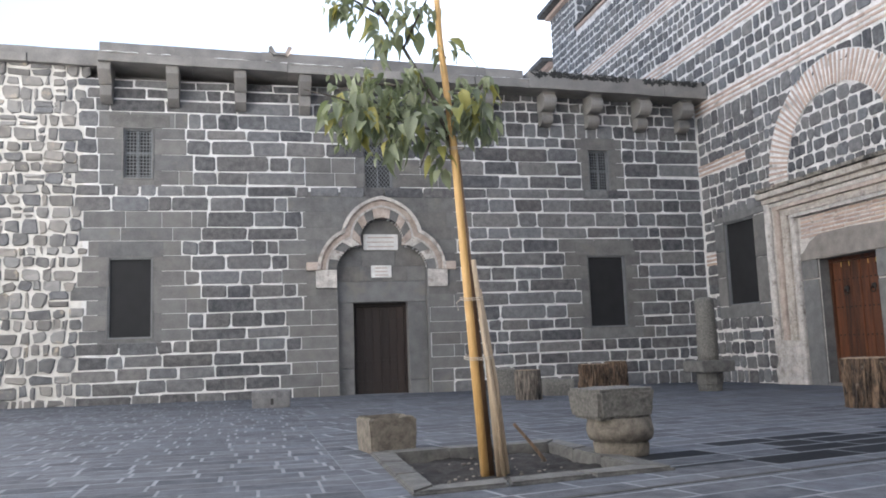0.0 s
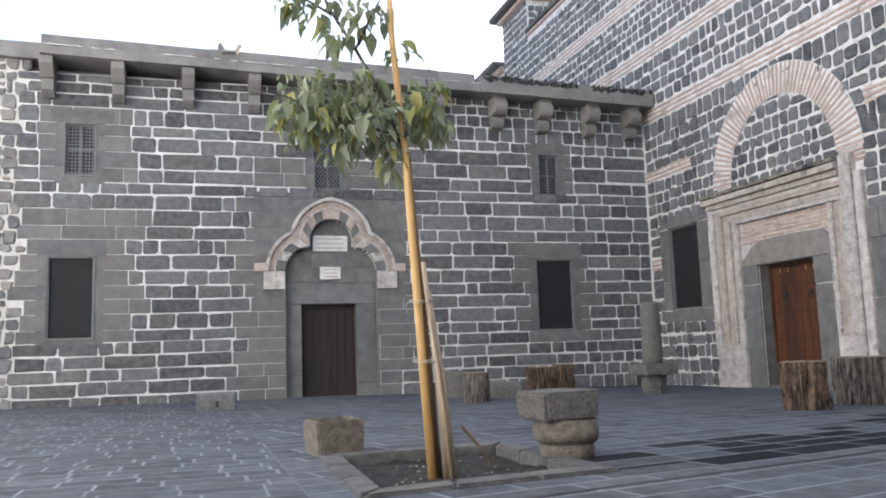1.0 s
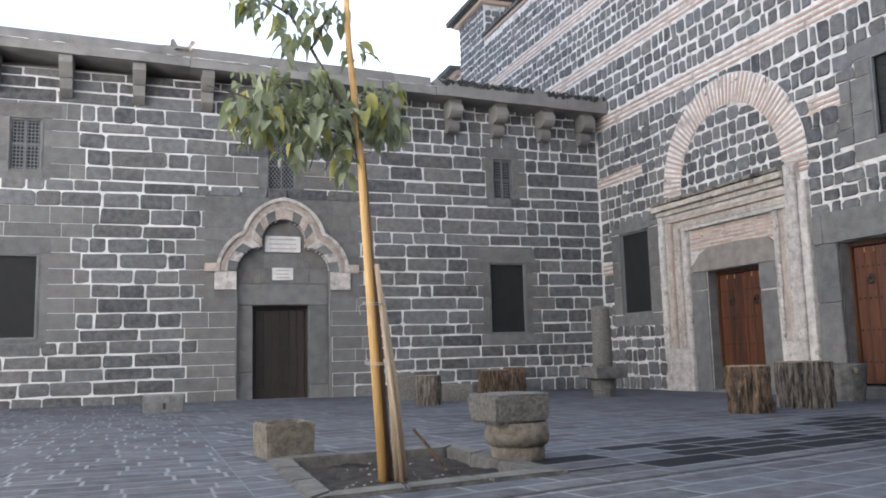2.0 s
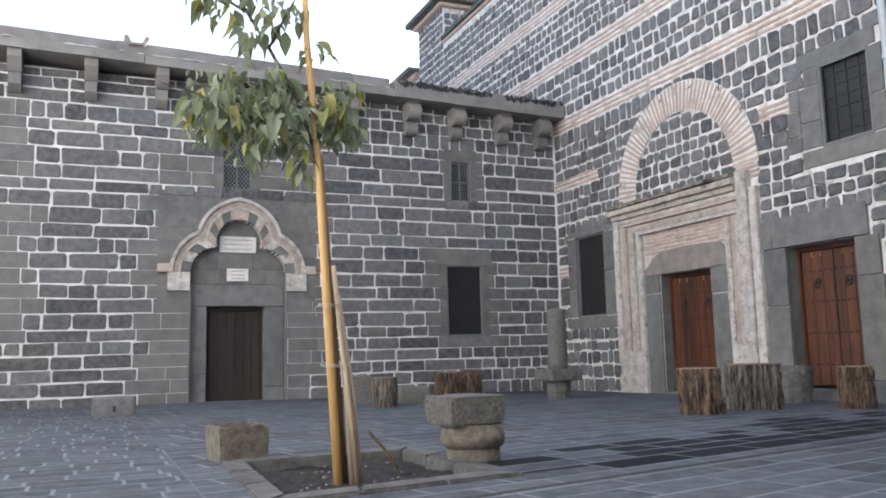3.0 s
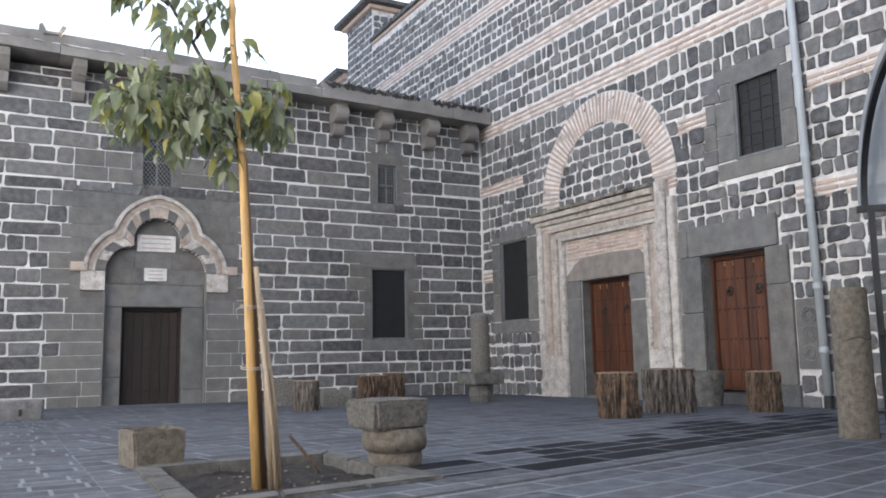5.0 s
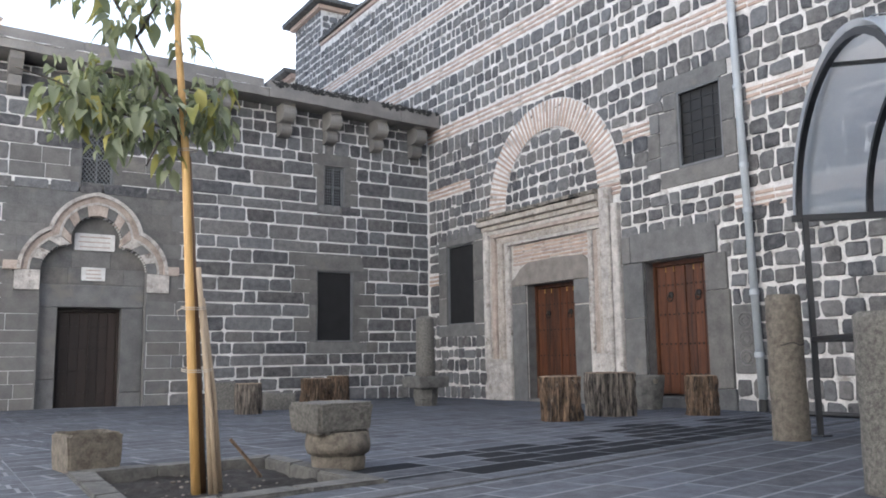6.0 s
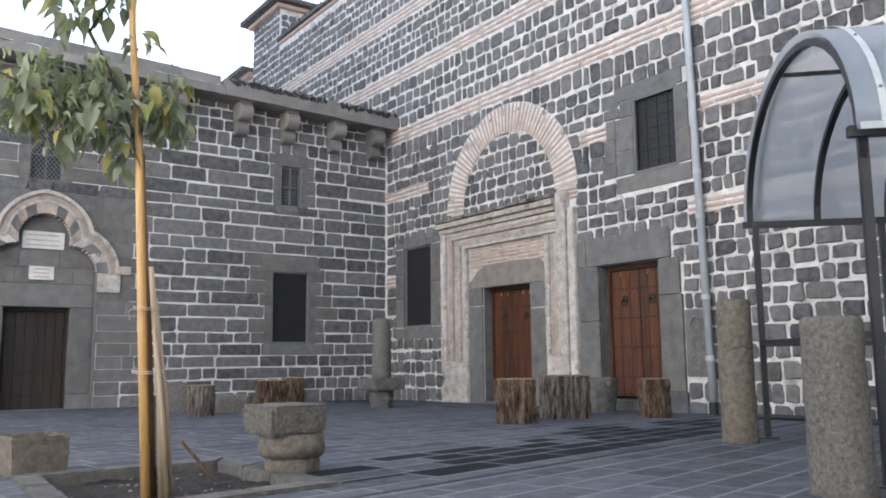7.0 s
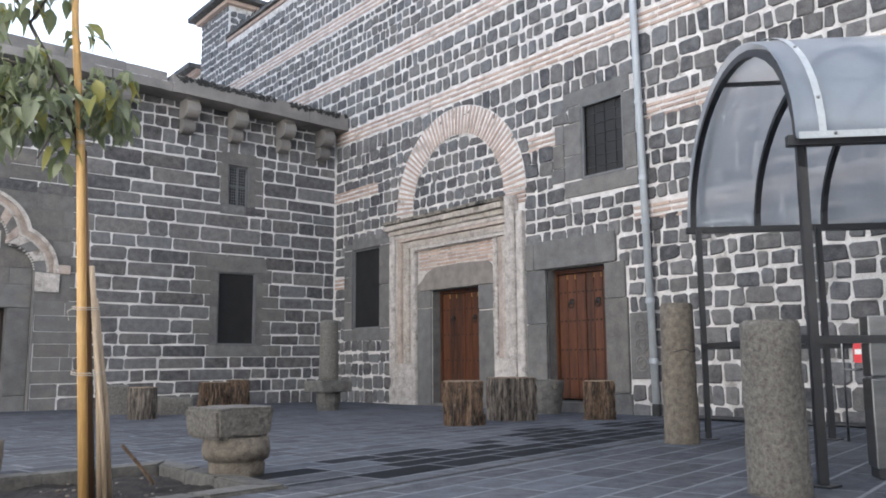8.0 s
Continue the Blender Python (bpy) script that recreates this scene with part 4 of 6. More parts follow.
step1 = part("door_step", box_bm(-0.06, 0.6, -5.05, -3.65, -0.1, 0.12, 0.015), BASALT_SMOOTH)
tagged(step1, "worn basalt step under the portal door", "step", kind="structure")

for d_, par in ((DOOR1, portal), (DOOR2, None)):
    par = par or tagged(thing("door_reveal", "smooth basalt reveal of the second door", "door frame"), kind="structure")
    for y0, y1, z0, z1 in ((-d_[0] - 0.006, -d_[0] + 0.05, -0.1, d_[3] + 0.02), (-d_[1] - 0.05, -d_[1] + 0.006, -0.1, d_[3] + 0.02), (-d_[1], -d_[0], d_[3] - 0.006, d_[3] + 0.05), (-d_[1], -d_[0], d_[2] - 0.05, d_[2] + 0.008)):
        part("reveal", box_bm(0.0, 0.92, y0, y1, z0, z1), BASALT_SMOOTH, par)
# plain grey frame of the second door
frame2 = thing("door_frame", "smooth grey basalt frame of the second door", "door frame", kind="structure")
surround("frame_block", [(6.2, 6.40, 2.39, 2.84), (6.40, 8.12, 2.39, 2.87), (6.21, 6.66, 1.5, 2.39), (6.21, 6.66, 0.0, 1.5), (7.88, 8.27, 1.84, 2.39), (7.88, 8.30, 0.42, 1.84), (6.67, 7.87, 0.0, 0.26), (7.88, 8.33, -0.05, 0.42)], on_b, frame2, depth=0.045)
panel = thing("carved_panel", "grey stone panel carved with three rosettes", "carving", kind="structure")
V, F = stone_piece(8.315, 8.67, 0.64, 1.60, 0.02, R0, jit=0.003, cut=0.04, bev=0.006)
mesh_ob("slab", [on_b(*q) for q in V], F, BASALT_SMOOTH, panel)
for z in (0.86, 1.12, 1.38):
    for r in (0.105, 0.06):
        pts = [on_b(8.52 + r * math.cos(t), z + r * math.sin(t), 0.024) for t in [2 * math.pi * i / 20 for i in range(21)]]
        part("rosette_ring", tube_bm(pts, 0.013, 6), BASALT_PALE, panel)

# ---------- eaves ----------
def eave_bottom(x):
    return 6.42 - 0.024 * (x + 12.4)


def slab_run(name, label, x0, x1, y0, y1, dz0, dz1, mat, piece_len, parent_kind="structure", seed=0):
    e = thing(name, label, "eave", kind=parent_kind)
    rg = random.Random(seed)
    x = x0
    while x < x1 - 0.05:
        nx = min(x + rg.uniform(*piece_len), x1)
        if x1 - nx < 0.4:
            nx = x1
        bm = bmesh.new()
        z = eave_bottom
        jy, jz = rg.uniform(-0.015, 0.015), rg.uniform(-0.012, 0.012)
        co = [(x + 0.004, y0 + jy, z(x) + dz0), (nx - 0.004, y0 + jy, z(nx) + dz0), (nx - 0.004, y1, z(nx) + dz0), (x + 0.004, y1, z(x) + dz0),
              (x + 0.004, y0 + jy + 0.01, z(x) + dz1 + jz), (nx - 0.004, y0 + jy + 0.01, z(nx) + dz1 + jz), (nx - 0.004, y1, z(nx) + dz1 + jz), (x + 0.004, y1, z(x) + dz1 + jz)]
        v = [bm.verts.new(c) for c in co]
        for f in ((0, 3, 2, 1), (4, 5, 6, 7), (0, 1, 5, 4), (1, 2, 6, 5), (2, 3, 7, 6), (3, 0, 4, 7)):
            bm.faces.new([v[i] for i in f])
        rough_up(bm, 0.012, 3.0, cuts=4, seed=seed + x)
        part("slab", bm, mat, e)
        x = nx
    return e


slab_run("eave_slabs", "projecting dark basalt eave slabs on stone corbels", -12.42, -4.1, -0.55, 0.3, 0.0, 0.18, EAVE, (1.5, 2.6), seed=1)
slab_run("roof_edge", "upper course of dark basalt roof edge slabs", -12.42, -4.15, -0.42, 0.3, 0.185, 0.42, EAVE, (1.8, 3.0), seed=2)
slab_run("eave_slabs", "thick dark basalt eave slabs with black moss", -4.1, 0.0, -0.58, 0.3, 0.0, 0.36, EAVE, (1.2, 2.0), seed=3)
slab_run("eave_slabs", "plain basalt coping slabs above the rubble wall", -16.5, -12.43, -0.16, 0.5, 0.03, 0.19, EAVE, (1.2, 2.2), seed=4)
slab_run("roof_edge", "upper basalt coping above the rubble wall", -16.5, -12.43, -0.12, 0.5, 0.195, 0.33, EAVE, (1.2, 2.2), seed=5)
moss = bmesh.new()
mr = random.Random(9)
for i in range(900):
    x = mr.uniform(-4.0, -0.05)
    if noise.noise(Vector((x * 2.5, 0.3, 0))) < -0.25:
        continue
    r = mr.uniform(0.012, 0.04)
    made = bmesh.ops.create_icosphere(moss, subdivisions=1, radius=r)["verts"]
    drop = mr.random() ** 2 * 0.11
    bmesh.ops.transform(moss, verts=made, matrix=Matrix.Translation((x, -0.57 + (mr.uniform(0, 0.3) if drop < 0.03 else 0.0), eave_bottom(x) + 0.362 - drop)) @ Euler((mr.uniform(0, 3), mr.uniform(0, 3), 0)).to_matrix().to_4x4() @ Matrix.Diagonal((mr.uniform(0.8, 2.2), 0.6, mr.uniform(0.4, 0.9), 1)))
tagged(part("moss", moss, MOSS_AND_GAPS), "black dried moss along the top of the eave", "moss", kind="stuff")
lime = thing("eave_pointing", "broken white mortar line along the eave joint", "mortar", kind="structure")
er = random.Random(12)
x = -12.4
while x < -4.3:
    nx = x + er.uniform(0.3, 1.1)
    if er.random() < 0.75:
        V, F, steps = [], [], max(3, int((nx - x) / 0.05))
        for i in range(steps + 1):
            q = x + (nx - x) * i / steps
            z, t_ = eave_bottom(q) + 0.178, 0.003 + 0.013 * max(0.0, 0.4 + noise.noise(Vector((q * 6, 1, 0))))
            y_ = -0.555 + 0.05 * noise.noise(Vector((q * 4, 7, 0)))
            V += [(q, y_, z), (q, -0.40, z), (q, -0.40, z + t_ + 0.012), (q, y_ + 0.01, z + t_)]
        for i in range(steps):
            o = 4 * i
            F += [(o + k, o + (k + 1) % 4, o + 4 + (k + 1) % 4, o + 4 + k) for k in range(4)]
        F += [(3, 2, 1, 0), tuple(4 * steps + k for k in range(4))]
        mesh_ob("mortar_run", V, F, MORTAR, lime)
    x = nx + er.uniform(0.0, 0.25)
roof = part("roof", box_bm(-24, -0.02, 0.3, 9, 6.3, 6.55), EAVE)
tagged(roof, "flat dark roof behind the stone eave", "roof", kind="structure")


def corbel(x, scroll):
    zb = eave_bottom(x)
    label = "scrolled basalt corbel under the eave" if scroll else "stepped basalt corbel under the eave"
    c = thing("corbel", label, "corbel", (x, 0, 0), group="corbels under the eave")
    def solid(name, prof, w):
        bm = bmesh.new()
        a = [bm.verts.new((-w / 2, -n_, z)) for n_, z in prof]
        b = [bm.verts.new((w / 2, -n_, z)) for n_, z in prof]
        k_ = len(prof)
        bm.faces.new(a[::-1]); bm.faces.new(b)
        for i in range(k_):
            bm.faces.new((a[i], a[(i + 1) % k_], b[(i + 1) % k_], b[i]))
        bmesh.ops.recalc_face_normals(bm, faces=bm.faces[:])
        bmesh.ops.bevel(bm, geom=bm.edges[:], offset=0.008, segments=1, affect="EDGES")
        return part(name, bm, EAVE, c)
    if scroll:
        arc = [(0.27 + 0.2 * math.cos(t), zb - 0.2 + 0.18 * math.sin(t)) for t in [radians(60 - 25 * i) for i in range(7)]]
        solid("upper_scroll", [(-0.1, zb), (0.42, zb)] + arc + [(0.15, zb - 0.38), (-0.1, zb - 0.38)], 0.28)
        arc = [(0.13 + 0.13 * math.cos(t), zb - 0.52 + 0.13 * math.sin(t)) for t in [radians(60 - 28 * i) for i in range(6)]]
        solid("lower_scroll", [(-0.1, zb - 0.38), (0.2, zb - 0.38)] + arc + [(-0.1, zb - 0.68)], 0.25)
    else:
        solid("upper_block", [(-0.1, zb), (0.47, zb), (0.47, zb - 0.14), (0.27, zb - 0.36), (-0.1, zb - 0.36)], 0.23)
        solid("lower_block", [(-0.1, zb - 0.36), (0.25, zb - 0.365), (0.24, zb - 0.56), (0.08, zb - 0.68), (-0.1, zb - 0.68)], 0.215)
    return c


for x in (-12.32, -11.12, -9.88, -8.65, -7.42, -6.2):
    corbel(x, False)
for x in (-4.95, -3.6, -2.55, -1.42, -0.42):
    corbel(x, True)

spout = thing("roof_spout", "broken stone rain spout on the roof edge", "spout", (-9.12, -0.35, eave_bottom(-9.1) + 0.36))
for s in (-1, 1):
    bm = box_bm(-0.04, 0.04, -0.14, 0.2, 0.0, 0.2, 0.02)
    bmesh.ops.transform(bm, matrix=Matrix.Translation((s * 0.1, 0, 0)) @ Matrix.Rotation(s * 0.5, 4, "Y"), verts=bm.verts)
    part("spout_side", rough_up(bm, 0.01, 6, seed=s), EAVE if s < 0 else VOUSSOIR_PINK, spout)
part("spout_bed", box_bm(-0.12, 0.12, -0.14, 0.2, 0.0, 0.05, 0.01), EAVE, spout)

# top of the tall building: a low ragged cornice, then the higher corner tower
def on_s(u, v, n):
    return (u, -TOWER_U - n, v)


corn = thing("cornice", "ragged stone cornice along the top of the tall wall", "cornice", kind="structure")
cr = random.Random(19)
y = -TOWER_U - 0.01
while y > -24:
    ln = cr.uniform(0.35, 0.8)
    bm = box_bm(-0.13 + cr.uniform(-0.02, 0.02), 0.6, y - ln + 0.006, y - 0.006, ROOF_B + 0.004, ROOF_B + 0.11 + cr.uniform(-0.02, 0.03), 0.012)
    part("cornice_stone", rough_up(bm, 0.012, 7, seed=y), KERB, corn)
    y -= ln
part("brick_course", box_bm(-0.06, 0.3, -24, -TOWER_U - 0.012, ROOF_B - 0.10, ROOF_B, 0.01), BRICK, corn, "pink brick course under the cornice")
weeds = bmesh.new()
for i in range(420):
    y, h = cr.uniform(-9, -TOWER_U - 0.1), cr.uniform(0.05, 0.2)
    made = bmesh.ops.create_cone(weeds, cap_ends=True, segments=5, radius1=cr.uniform(0.015, 0.045), radius2=0.003, depth=h)["verts"]
    bmesh.ops.transform(weeds, verts=made, matrix=Matrix.Translation((cr.uniform(-0.12, 0.1), y, ROOF_B + 0.1 + h * 0.4)) @ Euler((cr.uniform(-0.5, 0.5), cr.uniform(-0.5, 0.5), 0)).to_matrix().to_4x4())
tagged(part("dry_weeds", weeds, MOSS_AND_GAPS), "dry grey weeds and moss along the high cornice", "weeds", kind="stuff")
tower = thing("tower_top", "basalt corner tower top with a projecting stone cornice", "tower", kind="structure")
part("south_wall", box_bm(0.9, 4.0, -TOWER_U, -TOWER_U + 0.5, ROOF_B - 0.3, B_TOP), MORTAR_B, tower)
v = ROOF_B + 0.02
while v < B_TOP - 0.3:
    h, u = cr.uniform(0.21, 0.27), 0.02
    while u < 3.8:
        e = u + cr.uniform(0.18, 0.36)
        V, F = stone_piece(u + 0.022, e - 0.022, v + 0.02, v + h - 0.02, 0.025, cr, jit=0.016, cut=0.2, bev=0.014, tilt=0.3)
        mesh_ob("block", [on_s(*q) for q in V], F, BASALT, tower)
        u = e
    v += h
part("cornice_slab", rough_up(box_bm(-0.36, 4.2, -TOWER_U - 0.36, 8.6, B_TOP + 0.004, B_TOP + 0.16, 0.02), 0.015, 3, cuts=5, seed=2), KERB, tower, "grey stone cornice slab")
part("cornice_trim", box_bm(-0.16, 4.1, -TOWER_U - 0.16, 8.4, B_TOP - 0.13, B_TOP, 0.03), BRICK, tower, "pink brick trim under the cornice")
tall_roof = part("tall_roof", box_bm(0.61, 18, -26, 8.2, ROOF_B - 0.14, ROOF_B + 0.04), EAVE)
tagged(tall_roof, "flat roof of the tall building", "roof", kind="structure")
end_wall = part("wall_north_end", box_bm(0.91, 18, 7.65, 8.25, -0.4, ROOF_B - 0.15), MORTAR)
tagged(end_wall, "plain end wall of the tall building", "wall", kind="structure")
but = thing("lower_wing", "lower stone wing with its own projecting cornice", "building", kind="structure")
part("wall", box_bm(0.02, 2.0, 8.27, 12.0, -0.4, 10.0), MORTAR_CREAM, but)
part("cornice_slab", rough_up(box_bm(-0.4, 2.2, 8.27, 12.2, 10.19, 10.34, 0.02), 0.015, 3, cuts=4, seed=6), KERB, but, "grey stone cornice slab")
part("cornice_trim", box_bm(-0.15, 2.1, 8.27, 12.1, 10.004, 10.186, 0.02), BRICK, but, "pink brick trim under the cornice")

# rain pipe
pipe = thing("drainpipe", "pale blue-grey rain pipe fixed to the wall", "pipe")
PIPE_Y = -8.70
part("pipe", tube_bm([(-0.11, PIPE_Y + 0.08, 11.5), (-0.11, PIPE_Y + 0.03, 6), (-0.11, PIPE_Y - 0.1, 0.2)], 0.055, 14), PIPE, pipe, smooth=True)
for z in (0.9, 1.75, 2.9, 3.55, 4.7, 5.9, 7.2):
    yy = PIPE_Y - 0.1 + 0.13 * z / 6
    part("collar", tube_bm([(-0.11, yy, z - 0.035), (-0.11, yy, z + 0.035)], 0.066, 14), PIPE, pipe)
part("shoe", tube_bm([(-0.11, PIPE_Y - 0.1, 0.3), (-0.12, PIPE_Y - 0.1, ground_z(-0.1, PIPE_Y))], 0.058, 12), RUBBER, pipe)

# far and near side of the court, out of view: pale walls added to bounce sunlight
court = part("wall_west", box_bm(-19.2, -18.6, -20.4, -0.02, -0.4, 13), BOUNCE_WALL)
tagged(court, "unseen pale wall added to bounce sunlight into the courtyard", "wall", kind="structure")
court2 = part("wall_south", box_bm(-19.2, -0.1, -21.0, -20.4, -0.4, 12), BOUNCE_WALL)
tagged(court2, "unseen pale wall added behind the viewer to bounce light", "wall", kind="structure")

# ---------- canopy ----------
P1, P2 = Vector((-2.96, -11.46, 0)), Vector((-5.2, -13.62, 0))
AX = Vector((0.694, -0.72, 0)).normalized()          # along the vault
SPAN = (P2 - P1).normalized()
CEN = (P1 + P2) / 2
HALF, SPRING, RISE = (P2 - P1).length / 2 + 0.09, 2.16, 0.97
canopy = thing("canopy", "barrel-vaulted canopy of smoky sheet on dark steel posts", "canopy")


def vault(along, a, grow=0.0):
    return CEN + AX * along + SPAN * (-(HALF + grow) * math.cos(a)) + Vector((0, 0, SPRING + (RISE + grow) * math.sin(a)))


def square_tube(name, pts, w, mat, parent, up=Vector((0, 0, 1))):
    bm = bmesh.new()
    rows = []
    for i, p in enumerate(pts):
        d = (Vector(pts[min(i + 1, len(pts) - 1)]) - Vector(pts[max(i - 1, 0)])).normalized()
        s = d.cross(up if abs(d.dot(up)) < 0.95 else AX).normalized()
        t = s.cross(d)
        rows.append([bm.verts.new(Vector(p) + s * a * w / 2 + t * b * w / 2) for a, b in ((-1, -1), (1, -1), (1, 1), (-1, 1))])
    for a, b in zip(rows, rows[1:]):
        for k in range(4):
            bm.faces.new((a[k], a[(k + 1) % 4], b[(k + 1) % 4], b[k]))
    bm.faces.new(rows[0][::-1]); bm.faces.new(rows[-1])
    bmesh.ops.recalc_face_normals(bm, faces=bm.faces[:])
    return part(name, bm, mat, parent)


CAN_LEN = 5.4
NA = 28
V, F = [], []
for j, al in enumerate((-0.07, 1.2, 2.6, 4.0, CAN_LEN)):
    for k in range(NA + 1):
        V.append(vault(al, math.pi * k / NA, 0.075))
for j in range(4):
    for k in range(NA):
        F.append((j * (NA + 1) + k, j * (NA + 1) + k + 1, (j + 1) * (NA + 1) + k + 1, (j + 1) * (NA + 1) + k))
sheet = mesh_ob("roof_sheet", V, F, ROOF_SHEET, canopy, "smoky translucent plastic sheet", smooth=True)
sol = sheet.modifiers.new("thickness", "SOLIDIFY")
sol.thickness = 0.012
for al in (-0.03, 0.57, 1.18, 1.8, 2.4, 3.0, 3.6, 4.2, 4.8, CAN_LEN - 0.05):
    square_tube("rib", [vault(al, math.pi * k / 20) for k in range(21)], 0.05, METAL_DARK, canopy, up=AX)
for k_, (along0, along1) in enumerate(((-0.1, CAN_LEN),)):
    for s in (0.0, math.pi):
        square_tube("eave_rail", [vault(along0, s), vault(along1, s)], 0.06, METAL_DARK, canopy)
# outer edge strips with rivets
strip = [vault(0.05, math.pi * k / NA, 0.092) for k in range(NA + 1)]
strip2 = [vault(0.09, math.pi * k / NA, 0.092) for k in range(NA + 1)]
front_strip = mesh_ob("edge_strip", strip + strip2, [(k, k + 1, NA + 2 + k, NA + 1 + k) for k in range(NA)], PIPE, canopy, "riveted aluminium edge strip")
e0, e1 = vault(-0.06, math.pi, 0.09), vault(CAN_LEN, math.pi, 0.09)
eave_strip = mesh_ob("edge_strip", [e0 + Vector((0, 0, z)) for z in (-0.01, 0.03)] + [e1 + Vector((0, 0, z)) for z in (0.03, -0.01)], [(0, 1, 2, 3)], PIPE, canopy, "riveted aluminium eave strip")
for k in range(2, NA, 4):
    p = vault(0.07, math.pi * k / NA, 0.094)
    bm = bmesh.new(); bmesh.ops.create_icosphere(bm, subdivisions=1, radius=0.012); bmesh.ops.translate(bm, verts=bm.verts, vec=p)
    part("rivet", bm, STEEL, front_strip)
for k in range(14):
    p = e0 + (e1 - e0) * (k + 0.5) / 14 + Vector((0, 0, 0.015)) + SPAN * 0.004
    bm = bmesh.new(); bmesh.ops.create_icosphere(bm, subdivisions=1, radius=0.012); bmesh.ops.translate(bm, verts=bm.verts, vec=p)
    part("rivet", bm, STEEL, eave_strip)
for base in (P1, P2, P1 + AX * 1.09, P2 + AX * 2.2, P1 + AX * 3.3, P2 + AX * 4.4):
    g = ground_z(base.x, base.y)
    post = square_tube("post", [(base.x, base.y, g), (base.x, base.y, SPRING)], 0.05, METAL_DARK, canopy)
    part("base_plate", box_bm(base.x - 0.07, base.x + 0.07, base.y - 0.07, base.y + 0.07, g - 0.005, g + 0.012, 0.003), METAL_DARK, post)
for z in (1.04,):
    square_tube("side_rail", [P1 + Vector((0, 0, z)), P1 + AX * CAN_LEN + Vector((0, 0, z))], 0.045, METAL_DARK, canopy)
    square_tube("side_rail", [P2 + Vector((0, 0, z)), P2 + AX * CAN_LEN + Vector((0, 0, z))], 0.045, METAL_DARK, canopy)
square_tube("end_rail", [P1 + SPAN * 0.02 + Vector((0, 0, 1.05)), P2 - SPAN * 0.02 + Vector((0, 0, 1.05))], 0.04, METAL_DARK, canopy)
square_tube("brace", [P2 + Vector((0, 0, SPRING - 0.14)), vault(-0.03, math.pi) + Vector((0, 0, 0.0))], 0.035, METAL_DARK, canopy)
square_tube("crown_rail", [vault(-0.03, radians(83)), vault(CAN_LEN, radians(83))], 0.03, METAL_DARK, canopy)

# ---------- stones and stumps standing about ----------
def stone_column(label, x, y, r, h, mat, lean=(0, 0), crack=False, seed=1.0, taper=0.94):
    g = ground_z(x, y)
    t = thing("column_stub", label, "column", (x, y, g), group="antique column stubs")
    rings = [(r * 1.02, -0.02), (r, 0.03)] + [(r * (1 - (1 - taper) * k / 12) * (0.985 if crack and k == 8 else 1), h * (0.03 + 0.94 * k / 12)) for k in range(1, 12)] + [(r * taper, h * 0.985), (r * taper - 0.012, h)]
    bm = lathe_bm(rings, 36)
    rough_up(bm, 0.007, 7, seed=seed)
    bmesh.ops.transform(bm, matrix=Matrix.Rotation(lean[0], 4, "X") @ Matrix.Rotation(lean[1], 4, "Y"), verts=bm.verts)
    part("shaft", bm, mat, t, smooth=True)
    part("worn_top", rough_up(lathe_bm([(r * taper - 0.011, h - 0.004), (r * taper * 0.9, h + 0.008), (r * taper * 0.4, h + 0.006)], 30), 0.004, 12, seed=seed), mat, t, "chipped and worn top face")
    if crack:
        # dark cord in place of the shade inside the crack
        part("crack", rough_up(tube_bm([(r * 0.975 * math.cos(a), r * 0.975 * math.sin(a), h * 0.66 + 0.012 * math.sin(5 * a)) for a in [radians(200 + 10 * i) for i in range(12)]], 0.006, 5), 0.004, 20), MOSS_AND_GAPS, t)
    return t


stone_column("tan cracked antique column shaft standing on the paving", -3.46, -11.52, 0.152, 1.22, TAN_STONE, crack=True, seed=2.0)
stone_column("thick grey pitted antique column shaft standing on the paving", -5.62, -13.60, 0.157, 0.885, GREY_STONE, lean=(0.0, -0.02), seed=5.0)

# broken column near the corner on an upturned base
cx, cy = -2.39, -3.76
g = ground_z(cx, cy)
col = thing("broken_column", "grey broken column shaft on a moulded stone base", "column", (cx, cy, g))
part("base", rough_up(lathe_bm([(0.19, -0.02), (0.20, 0.1), (0.215, 0.12), (0.215, 0.28), (0.24, 0.32)], 8), 0.006, 8, seed=1), KERB, col)
part("plinth", rough_up(box_bm(-0.30, 0.30, -0.30, 0.30, 0.31, 0.50, 0.02), 0.012, 6, cuts=3, seed=3), KERB, col)
bm = lathe_bm([(0.165, 0.49), (0.17, 0.6), (0.16, 1.0), (0.155, 1.4), (0.145, 1.5), (0.1, 1.53)], 24)
part("shaft", rough_up(bm, 0.01, 6, seed=8), GREY_STONE, col, smooth=True)

# capital by the tree bed
cx, cy = -7.43, -10.92
g = ground_z(cx, cy)
cap = thing("stone_capital", "grey granite capital block on a rounded antique base", "capital", (cx, cy, g), turn=8)
bm = lathe_bm([(0.158, -0.02), (0.16, 0.03), (0.163, 0.075), (0.157, 0.088), (0.16, 0.096), (0.18, 0.108), (0.193, 0.13), (0.199, 0.16), (0.197, 0.19), (0.19, 0.22), (0.185, 0.25)], 48)
bmesh.ops.scale(bm, vec=(1.08, 1.08, 0.96), verts=bm.verts)
bmesh.ops.translate(bm, vec=(0.045, -0.02, 0), verts=bm.verts)
part("round_base", rough_up(bm, 0.008, 9, seed=4), TAN_STONE, cap, "tan rounded torus base", smooth=True)
bm = box_bm(-0.215, 0.215, -0.2, 0.2, 0.235, 0.425)
for v in bm.verts:
    if v.co.z < 0.3:
        v.co.x *= 0.9; v.co.y *= 0.9
bmesh.ops.bevel(bm, geom=bm.edges[:], offset=0.02, segments=2, affect="EDGES")
